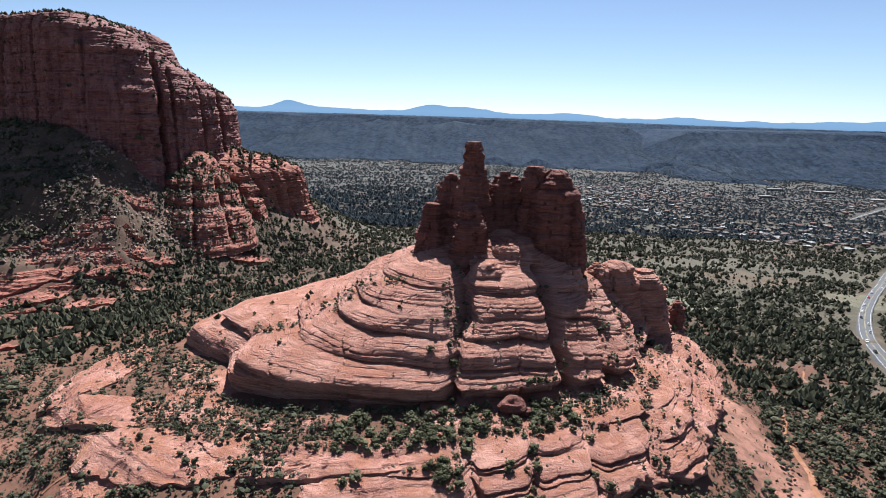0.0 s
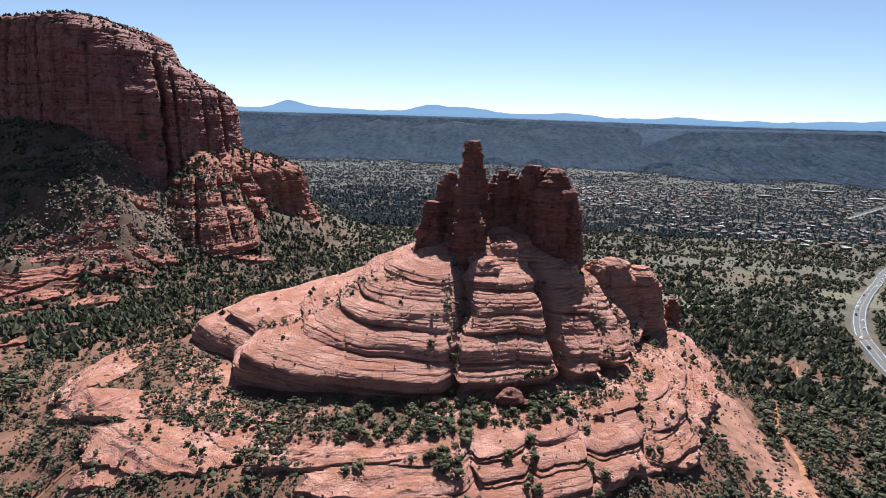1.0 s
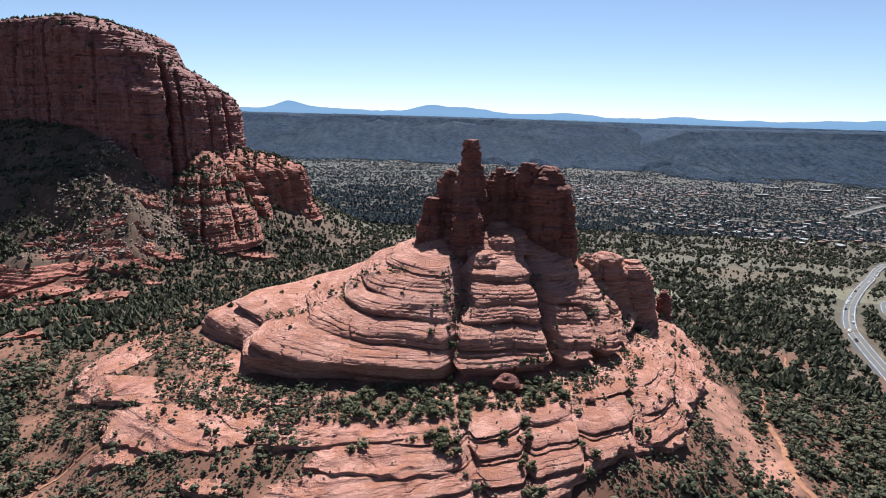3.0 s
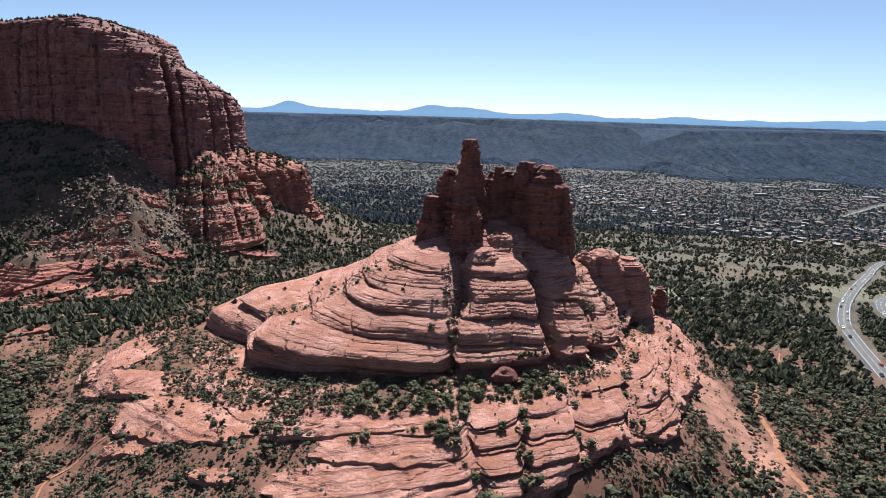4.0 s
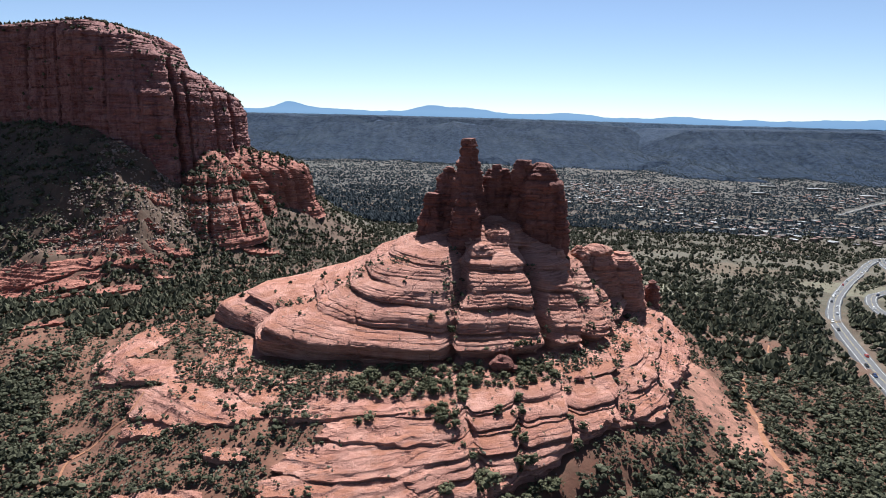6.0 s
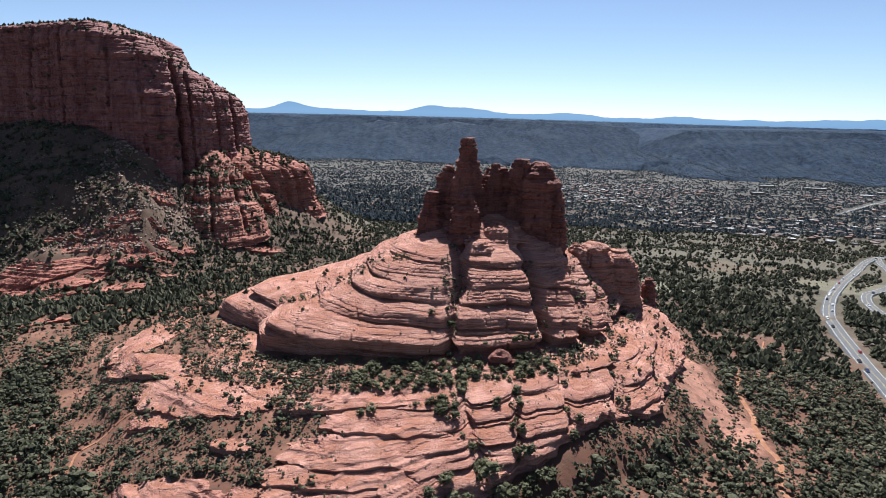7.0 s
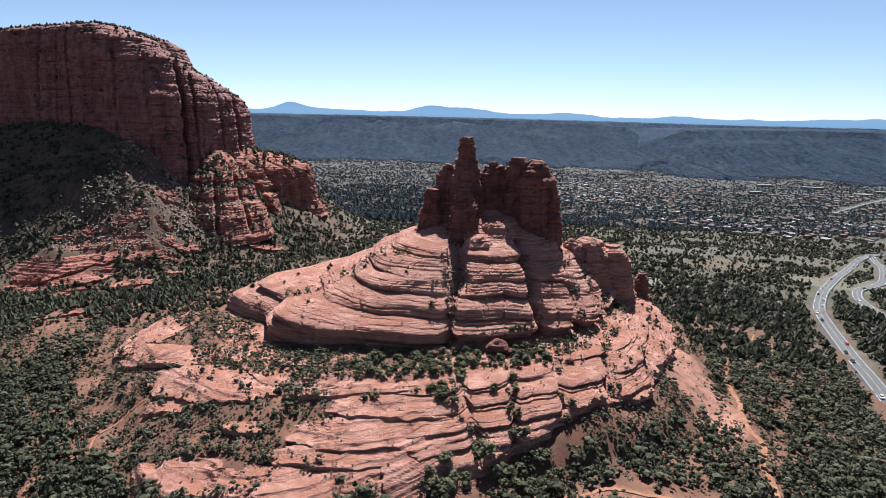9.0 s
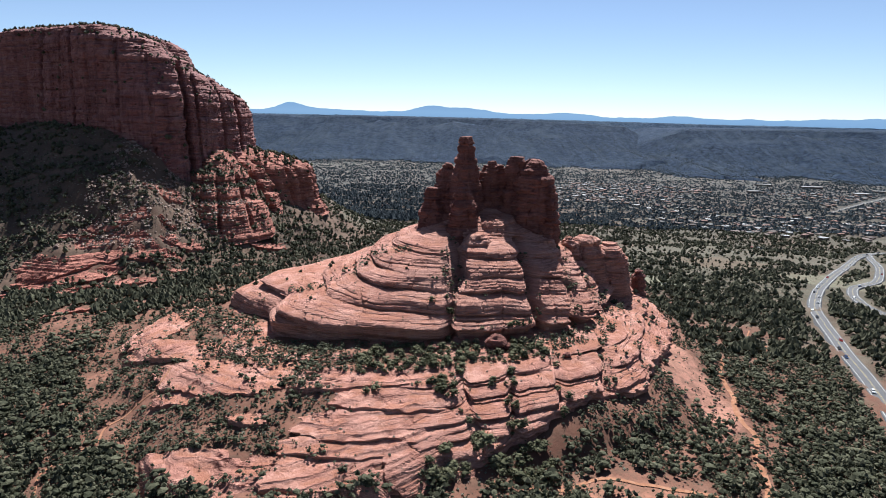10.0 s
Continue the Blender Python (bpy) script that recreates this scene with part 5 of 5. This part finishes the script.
def village():
    rng = random.Random(12)
    models = house_models()
    count, spots, placed = 0, [], []
    tries = 0
    while count < 800 and tries < 30000:
        tries += 1
        y = rng.uniform(860, 2350)
        x = rng.uniform(230, 0.76 * y)
        near_edge = np.interp(x, [230, 330, 400, 530, 680, 900], [1560, 1330, 1120, 960, 930, 1000])
        far_edge = np.interp(x, [300, 600, 800, 1000, 1300, 1700], [1950, 1880, 1760, 1700, 1640, 1560])
        if not near_edge < y < far_edge:
            continue
        gap = 18 + 8 * (value_noise(x / 120, y / 120, 0, 77) > 0.1)
        if any((x - a) ** 2 + (y - b) ** 2 < gap * gap for a, b in spots):
            continue
        if value_noise(x / 170, y / 170, 0, 78) > 0.42:
            continue
        if np.hypot(ROADWAYS[:, 0] - x, ROADWAYS[:, 1] - y).min() < 26:
            continue
        spots.append((x, y))
        turn = rng.choice((0, 90, 180, 270)) + rng.uniform(-25, 25) + 18
        size = rng.uniform(0.55, 0.82)
        pick = rng.choice((0, 1, 2, 3, 4, 5, 0, 1, 4, 0, 3, 1, 4))
        m = pose(x, y, float(land(x, y)) + 0.4, 0, 0, turn) @ Matrix.Diagonal((size, size, size, 1))
        placed.append((y, x, m, pick))
        count += 1
    placed.sort(key=lambda p: p[0])
    rest = []
    for k, (y, x, m, pick) in enumerate(placed):
        if k < 6:
            models[k].matrix_basis = m
        elif k < 290:
            ob = copy_thing(models[pick], Matrix())
            ob.matrix_basis = m
        else:
            rest.append((m, pick))
    # the farther houses, a few specks each
    verts, faces, index, base = [], [], [], 0
    for m, pick in rest:
        for child in models[pick].children[:2]:
            me = child.data
            co = np.empty(len(me.vertices) * 3)
            me.vertices.foreach_get("co", co)
            v = np.c_[co.reshape(-1, 3), np.ones(len(me.vertices))] @ np.array(m).T
            f = np.empty(len(me.loops), np.int32)
            me.loops.foreach_get("vertex_index", f)
            verts.append(v[:, :3])
            faces.append(f.reshape(-1, 3) + base)
            index.append(np.full(len(f) // 3, [STUCCO, *ROOFS].index(me.materials[0])))
            base += len(v)
    me = raw_mesh("far_houses", np.vstack(verts), np.vstack(faces), (STUCCO, *ROOFS), np.concatenate(index))
    tagged(new("far_houses", me), "distant low houses scattered among trees", "houses", kind="stuff")
    # long shops and offices below the mesa
    for x, y, w, d, turn in ((1010, 1905, 46, 20, -8), (1130, 1850, 58, 18, -10), (1290, 1760, 52, 18, -12), (1180, 1690, 40, 20, -6), (880, 1700, 34, 18, 4), (1240, 1600, 44, 16, -10)):
        t = thing("long_building", "long low building with a pale flat roof", "building", group="long buildings of the village")
        part("wall", tri_mesh("wall", box(-w / 2, -d / 2, -2.5, w / 2, d / 2, 5), STUCCO), t)
        part("roof", tri_mesh("roof", hip(-w / 2, -d / 2, w / 2, d / 2, 5, 0, flat=True), ROOFS[2]), t)
        t.matrix_basis = pose(x, y, float(land(x, y)) + 0.3, 0, 0, turn)


village()


# ---- cars ----
TYRE = plain("black_rubber", (0.02, 0.02, 0.02), 0.85)
PAINTS = [(n, plain(n, c, 0.25, vary=0.0)) for n, c in (("white", (0.75, 0.75, 0.74)), ("silver", (0.5, 0.51, 0.52)), ("dark blue", (0.03, 0.05, 0.12)), ("black", (0.025, 0.025, 0.028)), ("red", (0.36, 0.03, 0.025)))]


def profile_solid(outline, half, inset):
    """A closed side outline (y, z) pushed across the car, narrowed by inset at the top."""
    o = np.array(outline, float)
    top = o[:, 1].max()
    k = half - inset * np.clip((o[:, 1] - 0.9) / max(0.1, top - 0.9), 0, 1)
    v = np.vstack([np.column_stack([-k, o]), np.column_stack([k, o])])
    n = len(o)
    f = [(i, (i + 1) % n, (i + 1) % n + n, i + n) for i in range(n)]
    for i in range(1, n - 1):
        f += [(0, i + 1, i, i), (n, n + i, n + i + 1, n + i + 1)]
    return v, np.array(f)


def disc(radius, width, sides=12):
    a = np.linspace(0, 2 * math.pi, sides, endpoint=False)
    ring = np.column_stack([np.cos(a) * radius, np.sin(a) * radius])
    v = np.vstack([np.column_stack([np.full(sides, -width / 2), ring]), np.column_stack([np.full(sides, width / 2), ring])])
    f = [(i, (i + 1) % sides, (i + 1) % sides + sides, i + sides) for i in range(sides)]
    for i in range(1, sides - 1):
        f += [(0, i + 1, i, i), (sides, sides + i, sides + i + 1, sides + i + 1)]
    return v, np.array(f)


def car_models():
    body = profile_solid(((-2.25, 0.35), (2.25, 0.35), (2.3, 0.6), (2.2, 0.85), (1.2, 1.0), (-2.0, 1.02), (-2.28, 0.8)), 0.92, 0.06)
    cabin = profile_solid(((1.15, 1.0), (0.45, 1.46), (-1.15, 1.5), (-1.95, 1.02)), 0.84, 0.18)
    roof = profile_solid(((0.42, 1.455), (0.40, 1.52), (-1.12, 1.56), (-1.18, 1.49)), 0.70, 0.05)
    wheel = tri_mesh("wheel", disc(0.34, 0.24), TYRE)
    out = []
    for name, paint in PAINTS:
        t = thing("car", name + " passenger car on grey asphalt", "car", group="cars")
        part("body", tri_mesh("body", body, paint), t)
        part("cabin_glass", tri_mesh("cabin_glass", cabin, WINDOW_GLASS), t, "dark glass")
        part("roof", tri_mesh("roof", roof, paint), t)
        for x in (-0.82, 0.82):
            for y in (-1.4, 1.4):
                part("wheel", wheel, t).location = (x, y, 0.34)
        out.append(t)
    return out


def traffic():
    rng = random.Random(5)
    models = car_models()
    made = 0

    def put(m):
        nonlocal made
        if made < len(models):
            models[made].matrix_basis = m
        else:
            copy_thing(models[rng.choice((0, 0, 0, 1, 1, 2, 3, 3, 4))], m)
        made += 1

    for line, h, step, low, side in ((HIGHWAY_LINE, HIGHWAY_Z, 11, 48, 2.4), (BRANCH_LINE, BRANCH_Z, 22, 20, 2.0)):
        k = low
        while k < len(line) - 5:
            d = line[k + 1] - line[k - 1]
            d /= np.hypot(*d)
            lane = rng.choice((-1, 1))
            p = line[k] + np.array([d[1], -d[0]]) * side * lane
            turn = math.degrees(math.atan2(-d[0], d[1])) + (180 if lane < 0 else 0)
            put(pose(p[0], p[1], h[k] + 0.02, 0, 0, turn))
            k += rng.randrange(step // 2, step * 2)
    for row in range(2):
        for k in range(18):
            if rng.random() < 0.8:
                x, y = 452 + k * 3.1, 812 + row * 14 - k * 0.7
                put(pose(x, y, float(land(x, y)) + 0.1, 0, 0, rng.choice((170, 350))))


traffic()

# ---- loose rocks ----
def lump(seed, size):
    rng = np.random.default_rng(seed)
    bm = bmesh.new()
    bmesh.ops.create_icosphere(bm, subdivisions=3, radius=1.0)
    for v in bm.verts:
        p = v.co
        k = 1 + 0.22 * float(fractal(p.x * 1.3 + seed, p.y * 1.3, p.z * 1.3, seed, 3)) + 0.05 * math.sin(p.z * 14)
        v.co = Vector((p.x * size[0], p.y * size[1], p.z * size[2])) * k
    me = bpy.data.meshes.new("boulder")
    bm.to_mesh(me)
    bm.free()
    me.materials.append(SHADE_DARK_ROCK)
    return me


def boulders():
    for x, y, size in ((27, 213, (5.0, 4.2, 3.6)), (33, 212, (2.4, 2.2, 1.6)), (-2, 208, (2.2, 1.8, 1.4)), (60, 208, (2.0, 1.8, 1.3)), (-40, 200, (1.6, 2.0, 1.1))):
        z, _ = drop(x, y)
        ob = new("boulder", lump(int(x * 3 + y), size))
        ob.location = (x, y, z + size[2] * 0.7)
        tagged(ob, "weathered red sandstone boulder resting on the ledge", "boulder", "boulders on the ledge")
    rng = np.random.default_rng(3)
    rows = []
    for _ in range(2600):
        x, y = rng.uniform(-330, -200), rng.uniform(440, 590)
        z, up = drop(x, y)
        if z is None or z < 84 or z > 178 or up < 0.5:
            continue
        h = rng.choice((0.8, 1.2, 1.8, 2.6)) * rng.uniform(0.7, 1.3)
        rows.append((x, y, z - 0.2, h, h * rng.uniform(0.9, 1.6), rng.uniform(0, 6), rng.integers(5)))
    for _ in range(700):
        a, r = rng.uniform(-100, 100), rng.uniform(70, 210)
        x, y = BELL[0] + math.sin(radians(a)) * r, BELL[1] - math.cos(radians(a)) * r
        z, up = drop(x, y)
        h = rng.choice((0.3, 0.5, 0.8)) * rng.uniform(0.7, 1.3)
        rows.append((x, y, z - 0.1, h, h * rng.uniform(0.9, 1.6), rng.uniform(0, 6), rng.integers(5)))
    gathered("rubble", SPECKS, rows, (RUBBLE,), "grey and pink fallen rock on the talus slope", "rubble")


RUBBLE = sandstone("weathered_rubble", (0.192, 0.12, 0.096), (0.304, 0.224, 0.184), (0.4, 0.336, 0.288), grime=0.3)
boulders()
